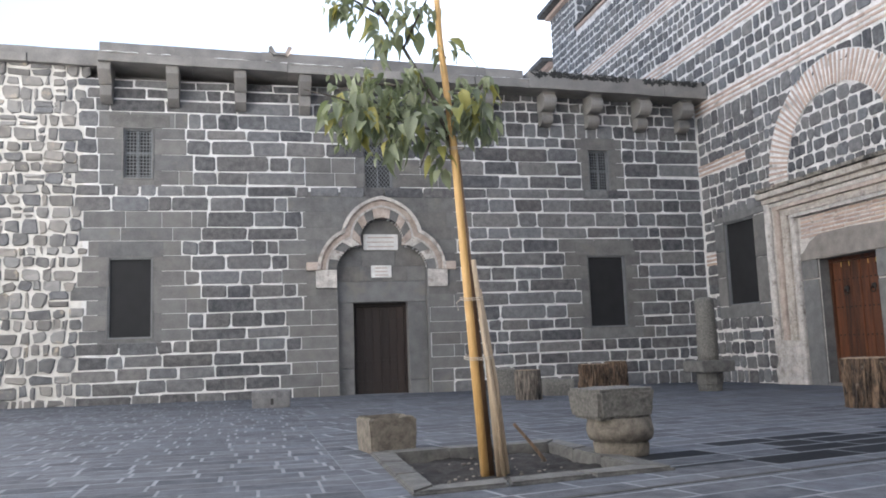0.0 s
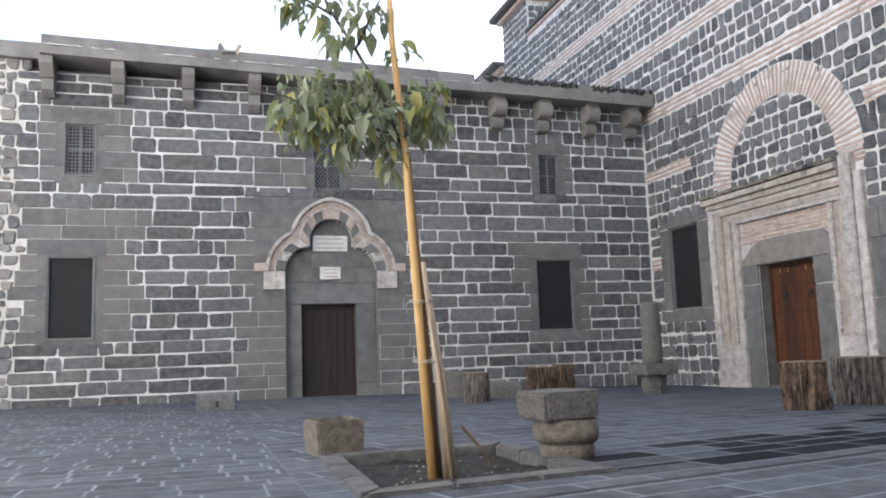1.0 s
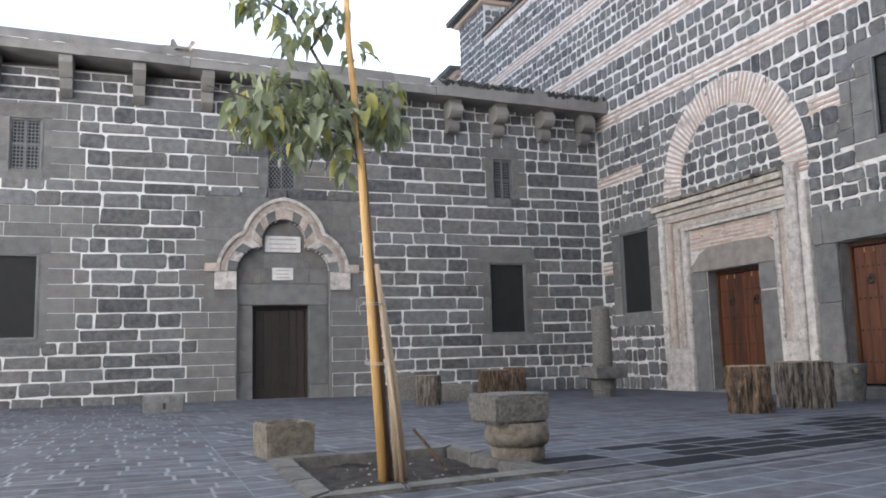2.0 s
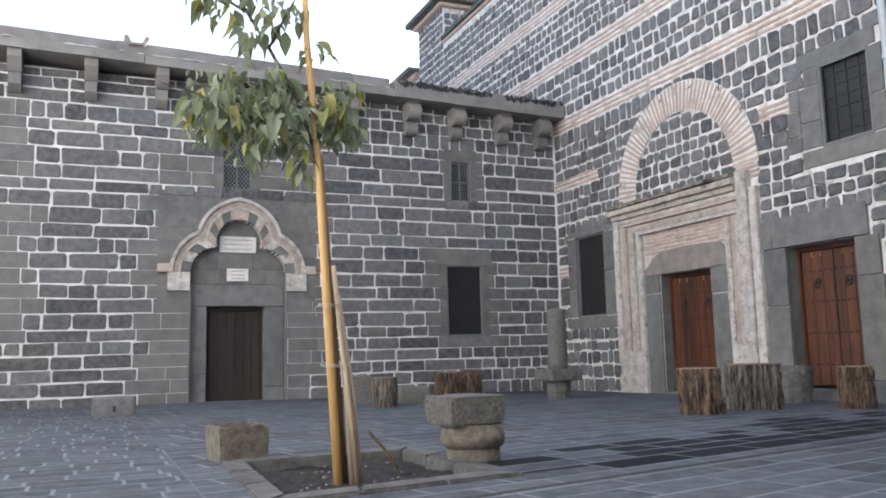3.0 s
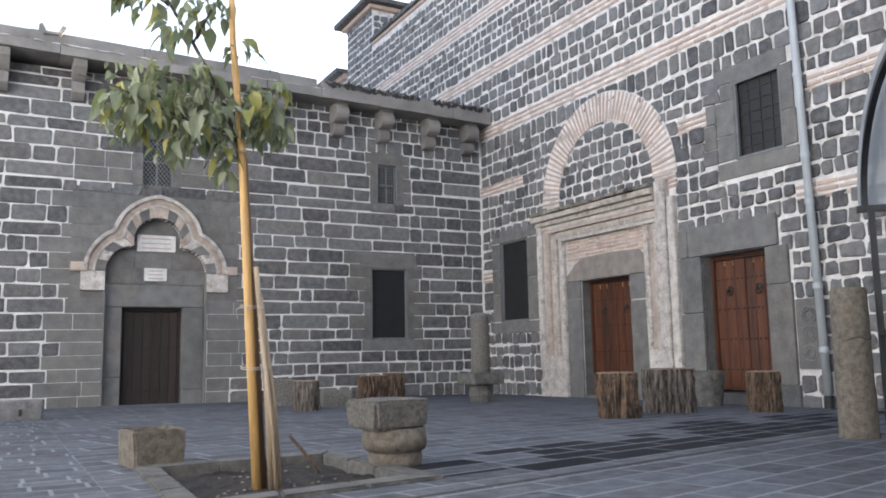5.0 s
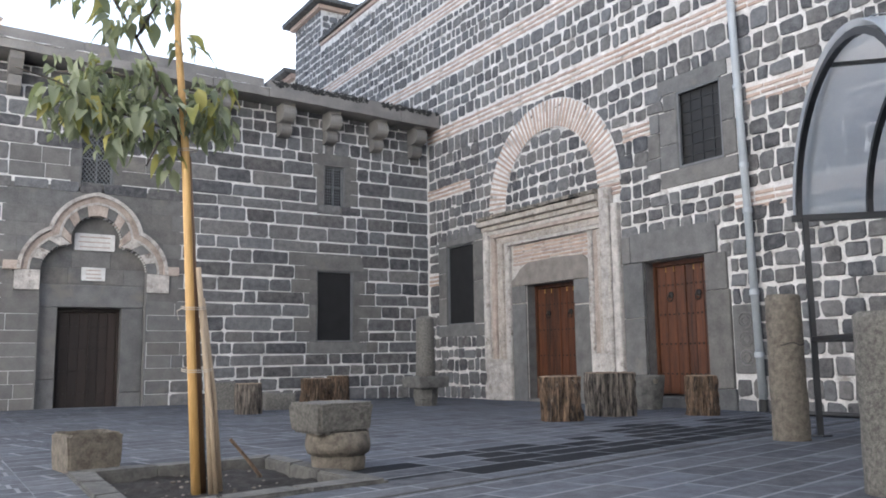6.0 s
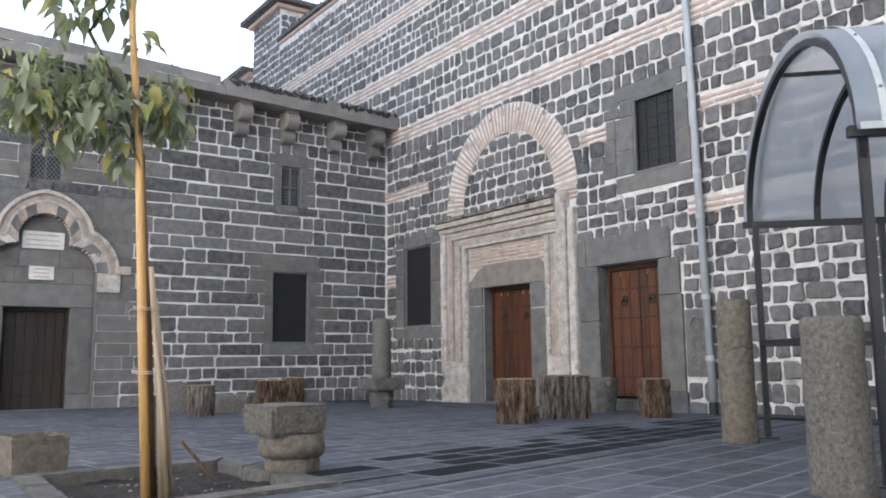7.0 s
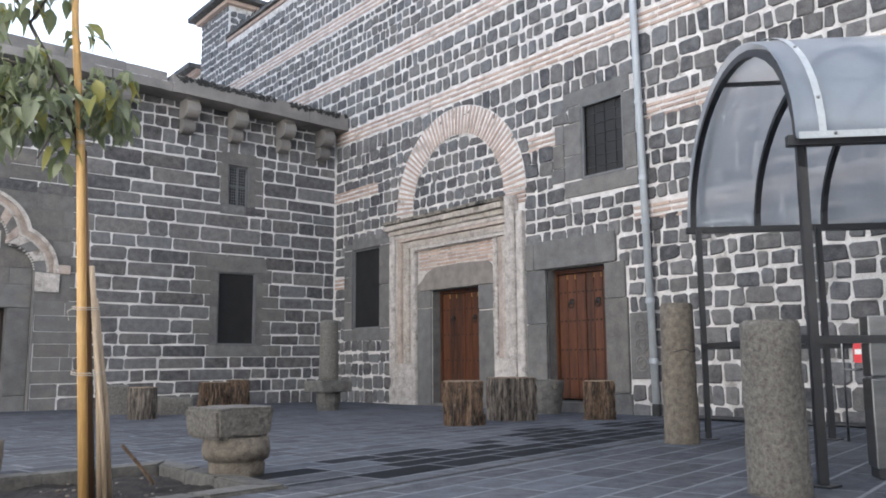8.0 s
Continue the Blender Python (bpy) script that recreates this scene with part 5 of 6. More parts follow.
part("block", rough_up(bm, 0.006, 14, cuts=9, seed=6), GREY_STONE, cap, "rough grey granite block")

# stone trough
cx, cy = -8.75, -9.97
g = ground_z(cx, cy)
tr = thing("stone_trough", "small hollowed tan stone trough beside the tree bed", "trough", (cx, cy, g), turn=9)
W_, D_, H_ = 0.175, 0.19, 0.245
bm = bmesh.new()
o = [bm.verts.new((x, y, z)) for z, s in ((-0.01, 0.92), (H_, 1.0)) for x, y in ((-W_ * s, -D_ * s), (W_ * s, -D_ * s), (W_ * s, D_ * s), (-W_ * s, D_ * s))]
i_ = [bm.verts.new((x, y, z)) for z, s in ((H_, 0.84), (H_ - 0.15, 0.74)) for x, y in ((-W_ * s, -D_ * s), (W_ * s, -D_ * s), (W_ * s, D_ * s), (-W_ * s, D_ * s))]
bm.faces.new([o[3], o[2], o[1], o[0]])
for k in range(4):
    n_ = (k + 1) % 4
    bm.faces.new((o[k], o[n_], o[4 + n_], o[4 + k]))
    bm.faces.new((o[4 + k], o[4 + n_], i_[n_], i_[k]))
    bm.faces.new((i_[k], i_[n_], i_[4 + n_], i_[4 + k]))
bm.faces.new(i_[4:])
bmesh.ops.bevel(bm, geom=bm.edges[:], offset=0.014, segments=2, affect="EDGES")
part("basin", rough_up(bm, 0.006, 16, cuts=7, seed=9), TAN_STONE, tr)


def stump(label, x, y, r, h, seed, gnarl=0.02, squash=1.0, mat=BARK, lift=0.0):
    g = ground_z(x, y)
    t = thing("tree_stump", label, "stump", (x, y, g + lift), turn=seed * 50, group="tree stumps used as seats")
    segs, rows = 110, 14
    bm = bmesh.new()
    ring_rows = []
    for j in range(rows + 1):
        z = -0.015 + (h + 0.015) * j / rows
        row = []
        for k in range(segs):
            a = 2 * math.pi * k / segs
            n1 = noise.noise(Vector((math.cos(a) * 1.5, math.sin(a) * 1.5, z * 1.5 + seed * 7)))
            n2 = noise.noise(Vector((math.cos(a) * 6, math.sin(a) * 6, z * 2.2 + seed * 3)))
            n2 = 0.5 - 2.2 * abs(n2)
            n3 = noise.noise(Vector((math.cos(a) * 22, math.sin(a) * 22, z * 6.0 + seed)))
            rr = r * (1 + 0.05 * (1 - j / rows)) + n1 * gnarl * 2 + n2 * gnarl + n3 * gnarl * 0.7
            row.append(bm.verts.new((rr * math.cos(a), rr * math.sin(a) * squash, z)))
        ring_rows.append(row)
    for a, b in zip(ring_rows, ring_rows[1:]):
        for k in range(segs):
            bm.faces.new((a[k], a[(k + 1) % segs], b[(k + 1) % segs], b[k]))
    part("bark", bm, mat, t)
    top = bmesh.new()
    prev = None
    for q, dz in ((0.985, -0.002), (0.92, 0.006), (0.55, 0.002), (0.2, 0.005)):
        cur = []
        for k in range(segs):
            a = 2 * math.pi * k / segs
            n1 = noise.noise(Vector((math.cos(a) * 1.5, math.sin(a) * 1.5, h * 1.5 + seed * 7)))
            rr = (r + n1 * gnarl * 2) * q
            cur.append(top.verts.new((rr * math.cos(a), rr * math.sin(a) * squash, h + dz + noise.noise(Vector((a * 4, q * 7, seed))) * 0.006)))
        if prev:
            for k in range(segs):
                top.faces.new((prev[k], prev[(k + 1) % segs], cur[(k + 1) % segs], cur[k]))
        prev = cur
    top.faces.new(prev)
    part("cut_top", top, CUT_WOOD, t, "weathered grey-brown sawn top")
    return t


stump("short brown stump with flaking bark", -3.24, -8.28, 0.245, 0.52, 1.0, gnarl=0.034)
stump("wide dark stump with deeply furrowed bark", -2.12, -7.97, 0.295, 0.55, 2.0, gnarl=0.028, mat=BARK_GREY)
stump("narrow brown stump with a split side", -1.2, -8.70, 0.195, 0.50, 3.0, gnarl=0.03)
stump("pale barked stump beside the facade", -5.63, -4.08, 0.19, 0.44, 4.0, gnarl=0.014, mat=BARK_GREY)
stump("gnarled hollow burl stump beside the facade", -3.5, -1.66, 0.30, 0.47, 5.0, gnarl=0.06, squash=0.8)
stump("dark narrow stump beside the facade", -2.66, -0.8, 0.21, 0.50, 6.0, gnarl=0.015)


def loose_block(name, label, category, x, y, sx, sy, h, mat, turn, seed, amount=0.014, ring=False):
    g = ground_z(x, y)
    t = thing(name, label, category, (x, y, g), turn=turn)
    part("block", rough_up(box_bm(-sx / 2, sx / 2, -sy / 2, sy / 2, -0.02, h, 0.025), amount, 5, cuts=3, seed=seed), mat, t)
    if ring:
        # solid dark box standing for the shaded hollow of the slot
        part("drain_slot", box_bm(-0.012, 0.03, -sy / 2 - 0.012, -sy / 2 + 0.03, 0.05, 0.14, 0.004), MOSS_AND_GAPS, t)
    return t


loose_block("stone_block", "low grey basalt block with a small drain slot", "stone", -9.42, -3.25, 0.56, 0.35, 0.26, BASALT, 0, 2, ring=True)
loose_block("stone_block", "upright weathered grey stone block by the facade", "stone", -5.5, -2.36, 0.42, 0.4, 0.46, GREY_STONE, -10, 4, 0.025)
loose_block("stone_block", "low pale grey stone block by the facade", "stone", -4.78, -3.1, 0.48, 0.4, 0.27, GREY_STONE, -12, 6, 0.025)
pot = thing("stone_mortar", "squat dark stone vessel with a side knob", "stone vessel", (-0.62, -7.2, ground_z(-0.62, -7.2)), turn=-45)

part("vessel", rough_up(lathe_bm([(0.19, -0.02), (0.2, 0.05), (0.225, 0.2), (0.25, 0.38), (0.26, 0.49), (0.25, 0.5), (0.2, 0.5), (0.17, 0.4)], 28), 0.008, 8, seed=3), KERB, pot)
bm = bmesh.new(); bmesh.ops.create_icosphere(bm, subdivisions=2, radius=0.055)
bmesh.ops.transform(bm, matrix=Matrix.Translation((0.1, -0.2, 0.42)), verts=bm.verts)
part("knob", rough_up(bm, 0.01, 12), TAN_STONE, pot)

# steel bin, sign and hoses behind the posts
bx, by = -4.56, -13.70
g = ground_z(bx, by)
bin_ = thing("waste_bin", "brushed steel pedestal bin with a round opening", "bin", (bx, by, g), turn=40)
part("lower_body", box_bm(-0.085, 0.085, -0.085, 0.085, 0.06, 0.58, 0.008), STEEL, bin_)
part("upper_body", box_bm(-0.08, 0.08, -0.08, 0.08, 0.59, 0.95, 0.008), STEEL, bin_)
part("foot", box_bm(-0.075, 0.075, -0.075, 0.075, 0.0, 0.06, 0.004), METAL_DARK, bin_)
# black disc for the dark of the hole; the body is not cut
part("opening", tube_bm([(-0.03, -0.075, 0.86), (-0.03, -0.084, 0.86)], 0.03, 14), RUBBER, bin_)
sx_, sy_ = -2.235, -12.5
g = ground_z(sx_, sy_)
sign = thing("steel_stand", "chrome tube stand with a red and white plate", "stand", (sx_, sy_, g), turn=-62)
part("tube_frame", tube_bm([(-0.085, 0, 0.0), (-0.085, 0, 0.87), (-0.065, 0, 0.9), (0.065, 0, 0.9), (0.085, 0, 0.87), (0.085, 0, 0.0)], 0.012, 10), STEEL, sign, smooth=True)
part("cross_tube", tube_bm([(-0.085, 0, 0.63), (0.085, 0, 0.63)], 0.011, 10), STEEL, sign, smooth=True)
part("red_plate", box_bm(0.0, 0.078, -0.03, -0.015, 0.69, 0.88, 0.004), RED, sign, "red enamel plate")
part("white_bar", box_bm(0.01, 0.07, -0.034, -0.031, 0.765, 0.81), WHITE, sign, "white bar on the plate")
hose = thing("hose", "black rubber hoses lying along the wall foot", "hose")
for k in range(4):
    pts = []
    for i in range(30):
        y = -9.3 - i * 0.19
        x = -0.3 - 0.35 * noise.noise(Vector((i * 0.15, k * 4.0, 1.0))) - 0.12 * k
        pts.append((x, y, ground_z(x, y) + 0.022 + 0.012 * (k % 2)))
    part("hose_length", tube_bm(pts, 0.018, 7), RUBBER, hose, smooth=True)

# ---------- tree bed ----------
bed = thing("tree_bed", "square earth tree bed edged with grey kerb stones", "tree bed", kind="structure")
inner, outer = BED, grown(BED, 0.24)
for (a, b), (c, d) in zip(zip(inner, inner[1:] + inner[:1]), zip(outer, outer[1:] + outer[:1])):
    n_k = 3
    for k in range(n_k):
        t0, t1 = k / n_k + 0.004, (k + 1) / n_k - 0.004
        q = [tuple(p + (r_ - p) * t for p, r_ in zip(s, e)) for t, s, e in ((t0, a, b), (t1, a, b), (t1, c, d), (t0, c, d))]
        bm = bmesh.new()
        lo = [bm.verts.new((x, y, ground_z(x, y) - 0.16)) for x, y in q]
        hi = [bm.verts.new((x, y, ground_z(x, y) + 0.022)) for x, y in q]
        bm.faces.new(hi); bm.faces.new(lo[::-1])
        for i in range(4):
            bm.faces.new((lo[i], lo[(i + 1) % 4], hi[(i + 1) % 4], hi[i]))
        bmesh.ops.recalc_face_normals(bm, faces=bm.faces[:])
        bmesh.ops.bevel(bm, geom=[e for e in bm.edges if all(v in hi for v in e.verts)], offset=0.012, segments=2, affect="EDGES")
        part("kerb_stone", rough_up(bm, 0.004, 8, seed=k), KERB, bed)
V, F = [], []
NG = 44
for i in range(NG + 1):
    for k in range(NG + 1):
        s, t = i / NG, k / NG
        a = [BED[0][c] * (1 - s) + BED[1][c] * s for c in (0, 1)]
        b = [BED[3][c] * (1 - s) + BED[2][c] * s for c in (0, 1)]
        x, y = a[0] * (1 - t) + b[0] * t, a[1] * (1 - t) + b[1] * t
        x, y = BED_C[0] + (x - BED_C[0]) * 1.02, BED_C[1] + (y - BED_C[1]) * 1.02
        z = ground_z(x, y) - 0.055 + 0.03 * noise.noise(Vector((x * 4, y * 4, 0))) + 0.02 * noise.noise(Vector((x * 14, y * 14, 3)))
        V.append((x, y, z))
for i in range(NG):
    for k in range(NG):
        F.append((i * (NG + 1) + k, (i + 1) * (NG + 1) + k, (i + 1) * (NG + 1) + k + 1, i * (NG + 1) + k + 1))
mesh_ob("soil", V, F, SOIL, bed, "dark crumbly earth", smooth=True)
pr_ = random.Random(17)
bm = bmesh.new()
for i in range(55):
    s, t = pr_.random(), pr_.random()
    x = BED_C[0] + (s - 0.5) * 1.2; y = BED_C[1] + (t - 0.5) * 1.35
    r = pr_.uniform(0.004, 0.011) * (1.5 if pr_.random() < 0.1 else 1)
    made = bmesh.ops.create_icosphere(bm, subdivisions=1, radius=r)["verts"]
    bmesh.ops.transform(bm, verts=made, matrix=Matrix.Translation((x, y, ground_z(x, y) - 0.04)) @ Matrix.Diagonal((1.3, 1, 0.7, 1)))
tagged(part("pebbles", bm, PEBBLE), "small pale pebbles and litter in the soil", "pebbles", kind="stuff")
stick = tagged(part("wooden_stick", tube_bm([(-7.99, -10.60, ground_z(-7.9, -10.6) + 0.20), (-7.89, -10.63, ground_z(-7.9, -10.6) + 0.075), (-7.80, -10.66, ground_z(-7.7, -10.7) - 0.05)], [0.011, 0.012, 0.012], 8), BARK), "short dark stick leaning in the soil", "stick")
o1, o2 = grown(BED, 0.15), grown(BED, 0.2)
mesh_ob("apron", [(x, y, ground_z(x, y) - 0.0002) for x, y in o1 + o2], [(k, 4 + k, 4 + (k + 1) % 4, (k + 1) % 4) for k in range(4)], PAVING, bed)
# narrow kerb strip and drain joint in front of the bed
for name, label, y_off, w_, mat, h_ in (("drain_channel", "dark narrow drain joint across the paving", -0.56, 0.035, MOSS_AND_GAPS, 0.004),):
    st = thing(name, label, "kerb", kind="structure")
    x = -9.05
    k = 0
    while x < -1.0:
        nx = x + 0.72
        def yy(q):
            return -11.87 + y_off + (q + 8.83) * 0.238
        bm = bmesh.new()
        co = [(x + 0.004, yy(x) - w_ / 2), (nx - 0.004, yy(nx) - w_ / 2), (nx - 0.004, yy(nx) + w_ / 2), (x + 0.004, yy(x) + w_ / 2)]
        lo = [bm.verts.new((p, q, ground_z(p, q) - 0.1)) for p, q in co]
        hi = [bm.verts.new((p, q, ground_z(p, q) + h_)) for p, q in co]
        bm.faces.new(hi)
        for i in range(4):
            bm.faces.new((lo[i], lo[(i + 1) % 4], hi[(i + 1) % 4], hi[i]))
        part("channel_length", bm, mat, st)
        x = nx
        k += 1

# ---------- tree and stakes ----------
TB = Vector((-8.30, -11.10, ground_z(-8.3, -11.1) - 0.05))
TR = Vector((0.959, -0.283, 0))          # across the tree
TD = Vector((0.283, 0.959, 0))           # depth of the tree


def at(off, z, dep=0.0):
    return Vector((TB.x, TB.y, 0)) + TR * off + TD * dep + Vector((0, 0, z))


stakes = thing("tree_stakes", "bundle of wooden tree stakes tied with pale twine", "stakes")
part("tall_stake", tube_bm([at(-0.04, 0.17), at(-0.092, 1.1), at(-0.152, 2.2), at(-0.215, 2.9), at(-0.245, 3.7)], [0.027, 0.026, 0.023, 0.02, 0.018], 12), STAKE_YELLOW, stakes, "tall yellow timber stake", smooth=True)
part("brown_stake", tube_bm([at(-0.01, 0.17, 0.06), at(-0.068, 1.1, 0.05), at(-0.135, 2.15, 0.045)], [0.028, 0.025, 0.018], 10), STAKE_BROWN, stakes, "dark brown stake", smooth=True)
for a, b, top, r, dep in ((0.045, -0.03, 1.48, 0.018, 0.0), (0.095, 0.0, 1.3, 0.015, 0.03), (0.072, 0.0, 1.12, 0.014, -0.02)):
    part("grey_stake", tube_bm([at(a, 0.17, dep), at((a + b) / 2, top * 0.55, dep), at(b - 0.03, top, dep)], [r, r, r * 0.85], 8), STAKE_GREY, stakes, smooth=True)
for z, c, w_ in ((0.88, -0.055, 0.085), (1.24, -0.08, 0.07), (2.18, -0.14, 0.05)):
    for dz in (0.0, 0.012):
        part("twine", tube_bm([at(c + w_ * math.cos(q), z + dz + 0.01 * math.sin(q), 0.02 + 0.07 * math.sin(q)) for q in [2 * math.pi * i / 16 for i in range(17)]], 0.0026, 5), TWINE, stakes)
part("twine_end", tube_bm([at(-0.14, 1.24, -0.05), at(-0.17, 1.22, -0.05), at(-0.16, 1.17, -0.05)], 0.0035, 5), TWINE, stakes)

tree = thing("young_tree", "young broad-leaved tree with drooping yellow-green leaves", "tree", tuple(TB))
tree_m = Matrix.Translation(-TB)


def tpart(name, bm, mat, parent=None, label="", smooth=False):
    bmesh.ops.transform(bm, matrix=tree_m, verts=bm.verts)
    return part(name, bm, mat, parent or tree, label, smooth)


tpart("trunk", tube_bm([at(0.0, 0.15, 0.09), at(-0.05, 0.9, 0.09), at(-0.1, 1.6, 0.07), at(-0.17, 2.2, 0.05), at(-0.27, 2.52, 0.03), at(-0.45, 2.86, 0.02), at(-0.62, 3.15, 0.03), at(-0.75, 3.5, 0.04)],
                 [0.022, 0.02, 0.018, 0.016, 0.013, 0.011, 0.009, 0.005], 9), TWIG, smooth=True)
BOUGHS = [[at(-0.2, 2.3, 0.05), at(-0.5, 2.36, -0.08), at(-0.85, 2.5, -0.16), at(-1.05, 2.55, -0.2)], [at(-0.2, 2.3, 0.05), at(-0.45, 2.3, 0.15), at(-0.7, 2.3, 0.25)],
         [at(-0.18, 2.24, 0.04), at(-0.05, 2.4, -0.05), at(0.04, 2.55, -0.1)], [at(-0.3, 2.58, 0.03), at(-0.6, 2.66, 0.1), at(-0.9, 2.66, 0.15)],
         [at(-0.45, 2.86, 0.02), at(-0.35, 3.0, -0.1), at(-0.28, 3.12, -0.12)], [at(-0.6, 3.1, 0.03), at(-0.8, 3.22, 0.0), at(-1.0, 3.24, -0.05)],
         [at(-0.22, 2.42, 0.04), at(-0.1, 2.55, 0.12), at(0.0, 2.62, 0.2)], [at(-0.2, 2.3, 0.05), at(-0.3, 2.2, -0.08), at(-0.36, 2.05, -0.1)]]
for l in BOUGHS:
    tpart("branch", tube_bm(l, [0.009, 0.007, 0.005, 0.003][:len(l)], 6), TWIG, smooth=True)


def leaf_mesh(seed):
    rg = random.Random(seed)
    L_, W_ = 1.0, rg.uniform(0.40, 0.52)
    prof = [(0.0, 0.0), (0.12, 0.5), (0.32, 1.0), (0.55, 0.92), (0.78, 0.5), (1.0, 0.0)]
    fold, droop = rg.uniform(0.3, 0.8), rg.uniform(0.25, 0.7)
    V, F = [], []
    for s, w in prof:
        z = -droop * s * s
        wob = rg.uniform(-0.05, 0.05)
        V += [(-w * W_ / 2, s * L_, z + fold * w * W_ / 2 + wob), (0, s * L_, z), (w * W_ / 2, s * L_, z + fold * w * W_ / 2 - wob)]
    for i in range(len(prof) - 1):
        o = 3 * i
        F += [(o, o + 1, o + 4, o + 3), (o + 1, o + 2, o + 5, o + 4)]
    me = bpy.data.meshes.new("leaf")
    me.from_pydata(V, [], F)
    me.materials.append(LEAF_YELLOW if seed % 5 == 0 else LEAF)
    me.polygons.foreach_set("use_smooth", [True] * len(me.polygons))
    return me


LEAVES = [leaf_mesh(s) for s in range(9)]
lr = random.Random(41)
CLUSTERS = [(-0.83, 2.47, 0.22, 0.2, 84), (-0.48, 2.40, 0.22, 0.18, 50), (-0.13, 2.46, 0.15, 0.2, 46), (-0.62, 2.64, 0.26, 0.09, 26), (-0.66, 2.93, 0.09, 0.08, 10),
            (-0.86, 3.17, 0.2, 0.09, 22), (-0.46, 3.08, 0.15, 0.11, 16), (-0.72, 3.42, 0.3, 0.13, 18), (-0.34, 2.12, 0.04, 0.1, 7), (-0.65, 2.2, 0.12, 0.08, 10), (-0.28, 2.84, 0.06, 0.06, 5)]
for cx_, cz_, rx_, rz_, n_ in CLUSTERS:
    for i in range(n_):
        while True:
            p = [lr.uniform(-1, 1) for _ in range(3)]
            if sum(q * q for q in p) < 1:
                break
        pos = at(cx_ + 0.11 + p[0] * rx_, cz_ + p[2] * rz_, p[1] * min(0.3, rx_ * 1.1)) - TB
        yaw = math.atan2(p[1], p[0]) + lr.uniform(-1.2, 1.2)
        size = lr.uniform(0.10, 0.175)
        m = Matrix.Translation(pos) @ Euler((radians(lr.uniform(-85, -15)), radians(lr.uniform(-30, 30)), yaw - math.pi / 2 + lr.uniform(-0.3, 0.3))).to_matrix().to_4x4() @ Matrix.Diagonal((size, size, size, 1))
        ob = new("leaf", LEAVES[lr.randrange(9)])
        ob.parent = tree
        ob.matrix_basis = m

# small leaves between the large ones
V, F = [], []
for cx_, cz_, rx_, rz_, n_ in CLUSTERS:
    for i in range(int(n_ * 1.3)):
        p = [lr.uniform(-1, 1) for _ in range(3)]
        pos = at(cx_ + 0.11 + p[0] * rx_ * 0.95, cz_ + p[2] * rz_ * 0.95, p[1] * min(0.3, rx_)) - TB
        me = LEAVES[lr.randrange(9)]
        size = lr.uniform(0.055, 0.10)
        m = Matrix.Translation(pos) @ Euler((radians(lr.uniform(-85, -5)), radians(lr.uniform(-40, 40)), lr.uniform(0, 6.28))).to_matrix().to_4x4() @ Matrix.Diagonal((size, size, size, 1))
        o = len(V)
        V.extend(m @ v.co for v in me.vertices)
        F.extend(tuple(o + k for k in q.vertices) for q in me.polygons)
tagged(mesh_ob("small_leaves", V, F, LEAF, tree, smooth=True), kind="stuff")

# ---------- paving slabs ----------
def clip_poly(poly, nx_, ny_, d):
    out = []
    for a, b in zip(poly, poly[1:] + poly[:1]):
        sa, sb = a[0] * nx_ + a[1] * ny_ - d, b[0] * nx_ + b[1] * ny_ - d
        if sa >= 0:
            out.append(a)
        if (sa >= 0) != (sb >= 0):
            t = sa / (sa - sb)
            out.append((a[0] + (b[0] - a[0]) * t, a[1] + (b[1] - a[1]) * t))
    return out


pv = random.Random(77)
slabs = []
keep = [tuple(p) for p in grown(BED, 0.17)]
near = grown(BED, 0.9)
kx, ky = sum(p[0] for p in keep) / 4, sum(p[1] for p in keep) / 4
SPLIT = -9.16


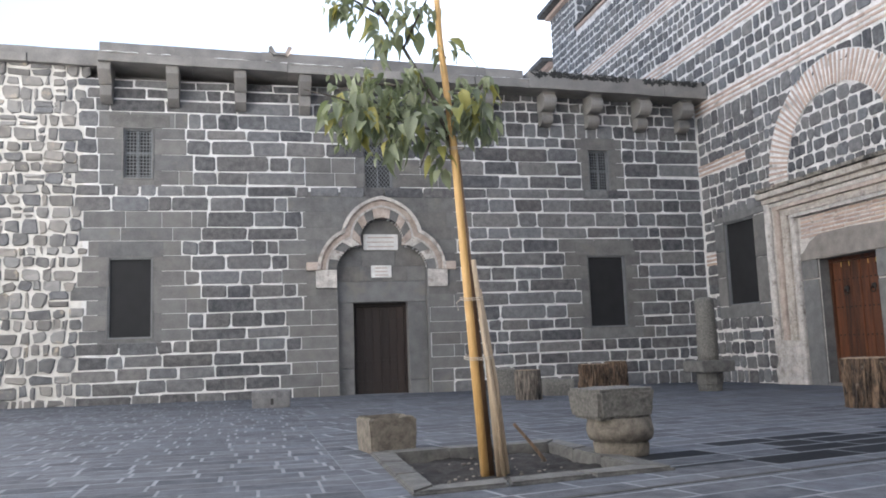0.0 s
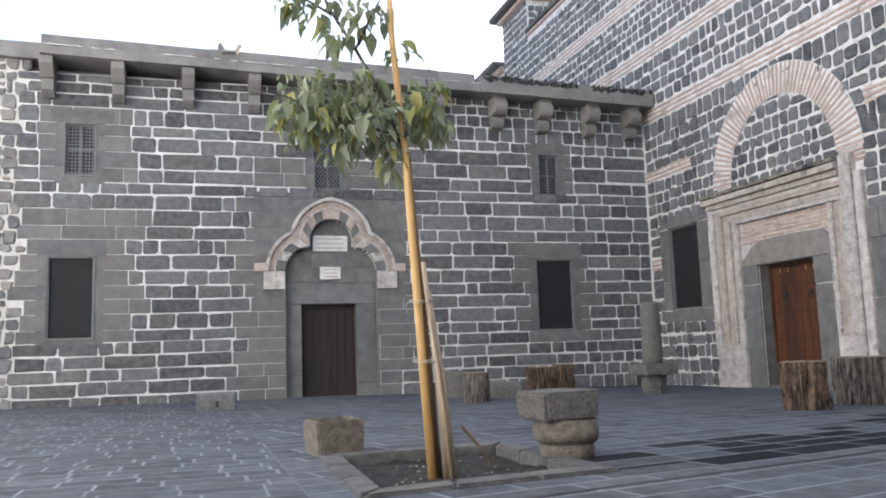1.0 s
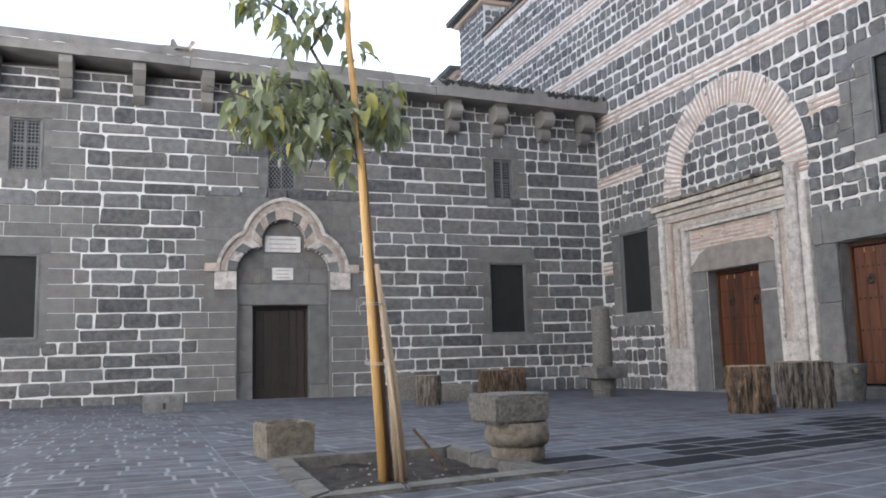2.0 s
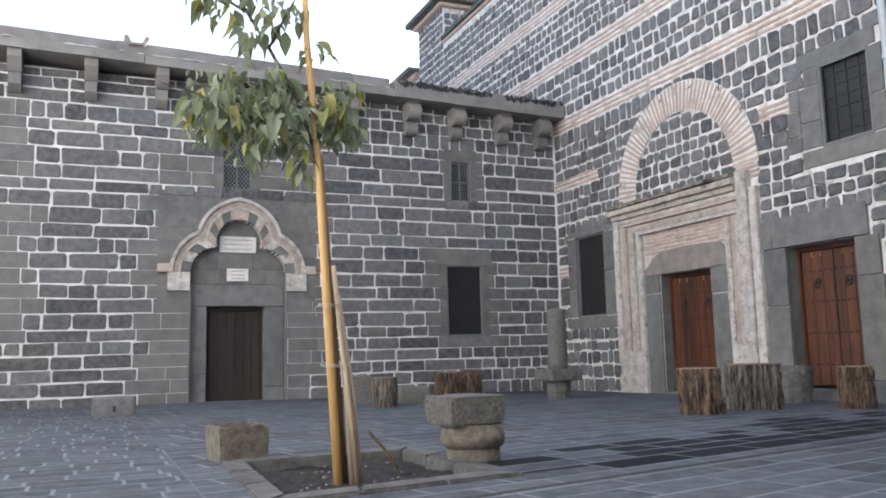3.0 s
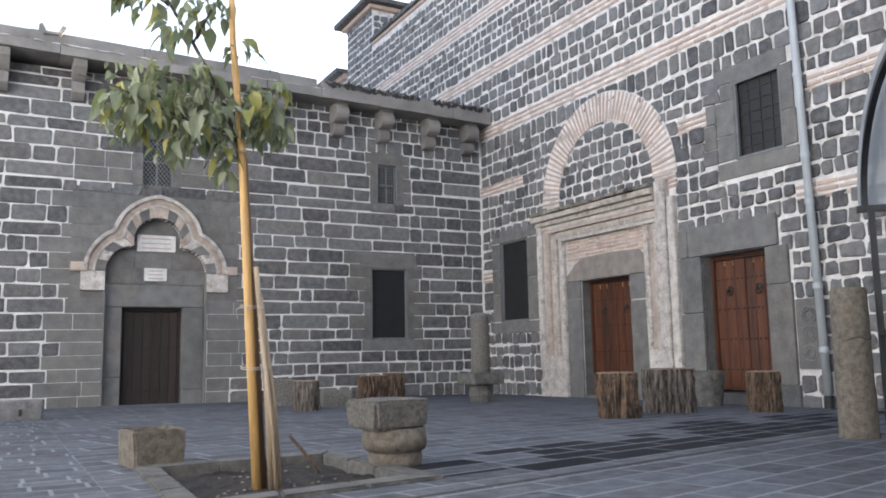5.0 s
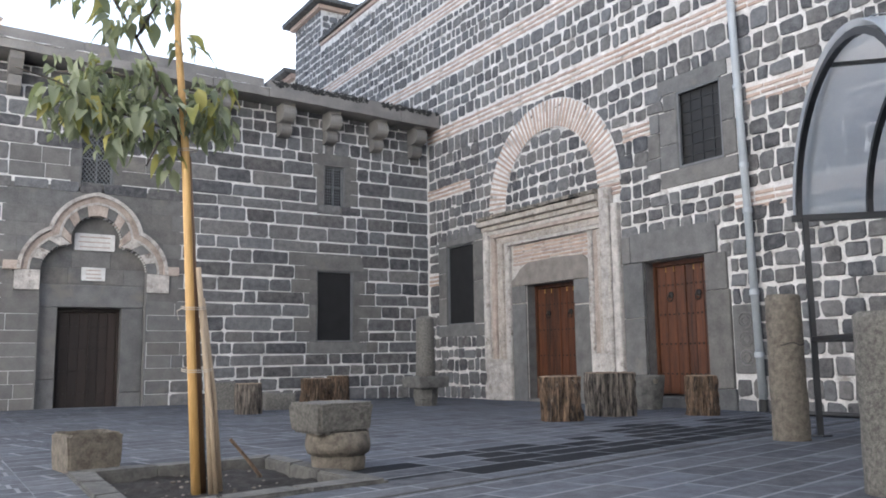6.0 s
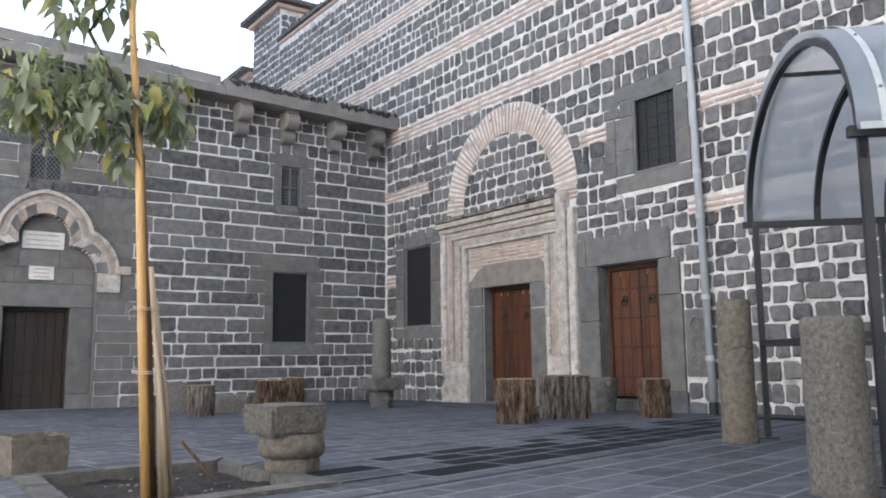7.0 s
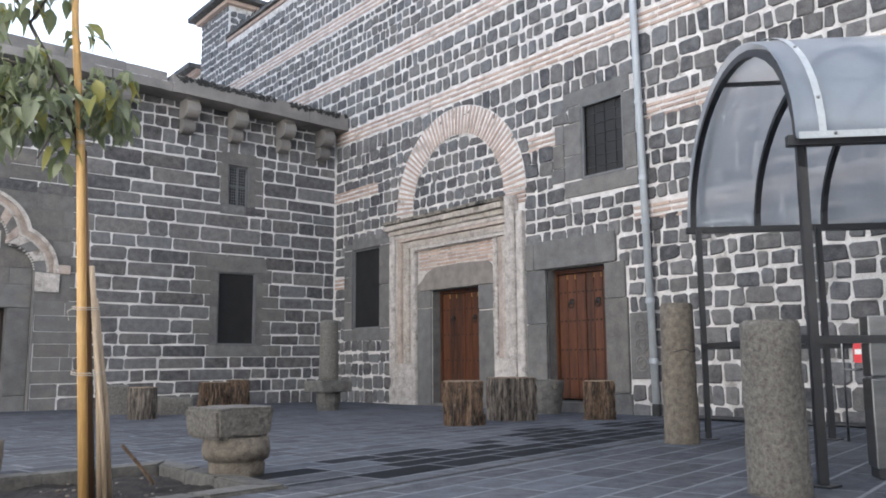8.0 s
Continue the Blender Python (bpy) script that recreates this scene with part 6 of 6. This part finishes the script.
def lay_slabs(angle, clips, x_rng, y_rng, row, lens, gap):
    ca, sa = math.cos(angle), math.sin(angle)
    y = y_rng[0]
    while y < y_rng[1]:
        h = row * pv.uniform(0.85, 1.15)
        x = x_rng[0] + pv.uniform(0, 0.5)
        while x < x_rng[1]:
            w = pv.uniform(*lens)
            cy_ = x * sa + y * ca
            g = gap if cy_ < -11.2 else gap * 1.35
            q = [(x + g, y + g), (x + w - g, y + g), (x + w - g, y + h - g), (x + g, y + h - g)]
            q = [(p[0] * ca - p[1] * sa, p[0] * sa + p[1] * ca) for p in q]
            x += w
            for c in clips:
                q = clip_poly(q, *c) if len(q) > 2 else []
            if len(q) < 3:
                continue
            mx, my = sum(p[0] for p in q) / len(q), sum(p[1] for p in q) / len(q)
            if not any(inside(near, *p) for p in q):
                slabs.append((q, mx, my))
                continue
            # cut the slab round the bed
            for (ax, ay), (bx, by) in zip(keep, keep[1:] + keep[:1]):
                nx_, ny_ = by - ay, ax - bx
                if (kx - ax) * nx_ + (ky - ay) * ny_ > 0:
                    nx_, ny_ = -nx_, -ny_
                d = ax * nx_ + ay * ny_
                piece = clip_poly(q, nx_, ny_, d) if len(q) > 2 else []
                q = clip_poly(q, -nx_, -ny_, -d) if len(q) > 2 else []
                if len(piece) > 2:
                    slabs.append((piece, sum(p[0] for p in piece) / len(piece), sum(p[1] for p in piece) / len(piece)))
        y += h


lay_slabs(0.0, [(-1, 0, -(SPLIT - 0.002)), (0, -1, 0.02)], (-19, SPLIT), (-20.2, 0), 0.21, (0.22, 0.5), 0.0088)
lay_slabs(radians(13), [(1, 0, SPLIT + 0.002), (0, -1, 0.02), (-1, 0, 0.02), (0, 1, -20.2)], (-18, 6), (-20.8, 4), 0.27, (0.38, 0.85), 0.0125)
def slab_solid(q, mx, my):
    dz = pv.uniform(0.0002, 0.0008)
    k = len(q)
    inn = [(mx + (x - mx) * 0.985, my + (y - my) * 0.985) for x, y in q]
    V = [(x, y, ground_z(x, y) - 0.03) for x, y in q] + [(x, y, ground_z(x, y) - 0.0004 + dz) for x, y in q] + [(x, y, ground_z(x, y) + dz) for x, y in inn]
    F = [(i, (i + 1) % k, k + (i + 1) % k, k + i) for i in range(k)] + [(k + i, k + (i + 1) % k, 2 * k + (i + 1) % k, 2 * k + i) for i in range(k)] + [tuple(range(2 * k, 3 * k))]
    return V, F


def is_wet(mx, my):
    # the damp strip in front of the portal doors
    return -7.2 < mx < -1.2 and -11.7 + 0.28 * (mx + 6.3) < my < min(-9.3, -10.97 + 0.42 * (mx + 7.12))


slabs.sort(key=lambda s: math.hypot(s[1] + 7.5, s[2] + 11.5))
rest = {}
for i, (q, mx, my) in enumerate(slabs):
    wet = is_wet(mx, my) and pv.random() < 0.85
    V, F = slab_solid(q, mx, my)
    mat = PAVING_DARK if wet else PAVING
    if i < 300:
        mesh_ob("paving_slab", V, F, mat, ground)
    else:
        VV, FF = rest.setdefault(mat.name, ([], []))
        o = len(VV)
        VV.extend(V)
        FF.extend(tuple(o + k for k in f) for f in F)
for key, (VV, FF) in rest.items():
    tagged(mesh_ob("far_paving_slabs", VV, FF, bpy.data.materials[key], ground), kind="stuff")

lay_pieces(pieces_a, on_a, wall_a, "block", 300, "far_blocks")
lay_pieces(pieces_b, on_b, wall_b, "block", 300, "far_blocks")
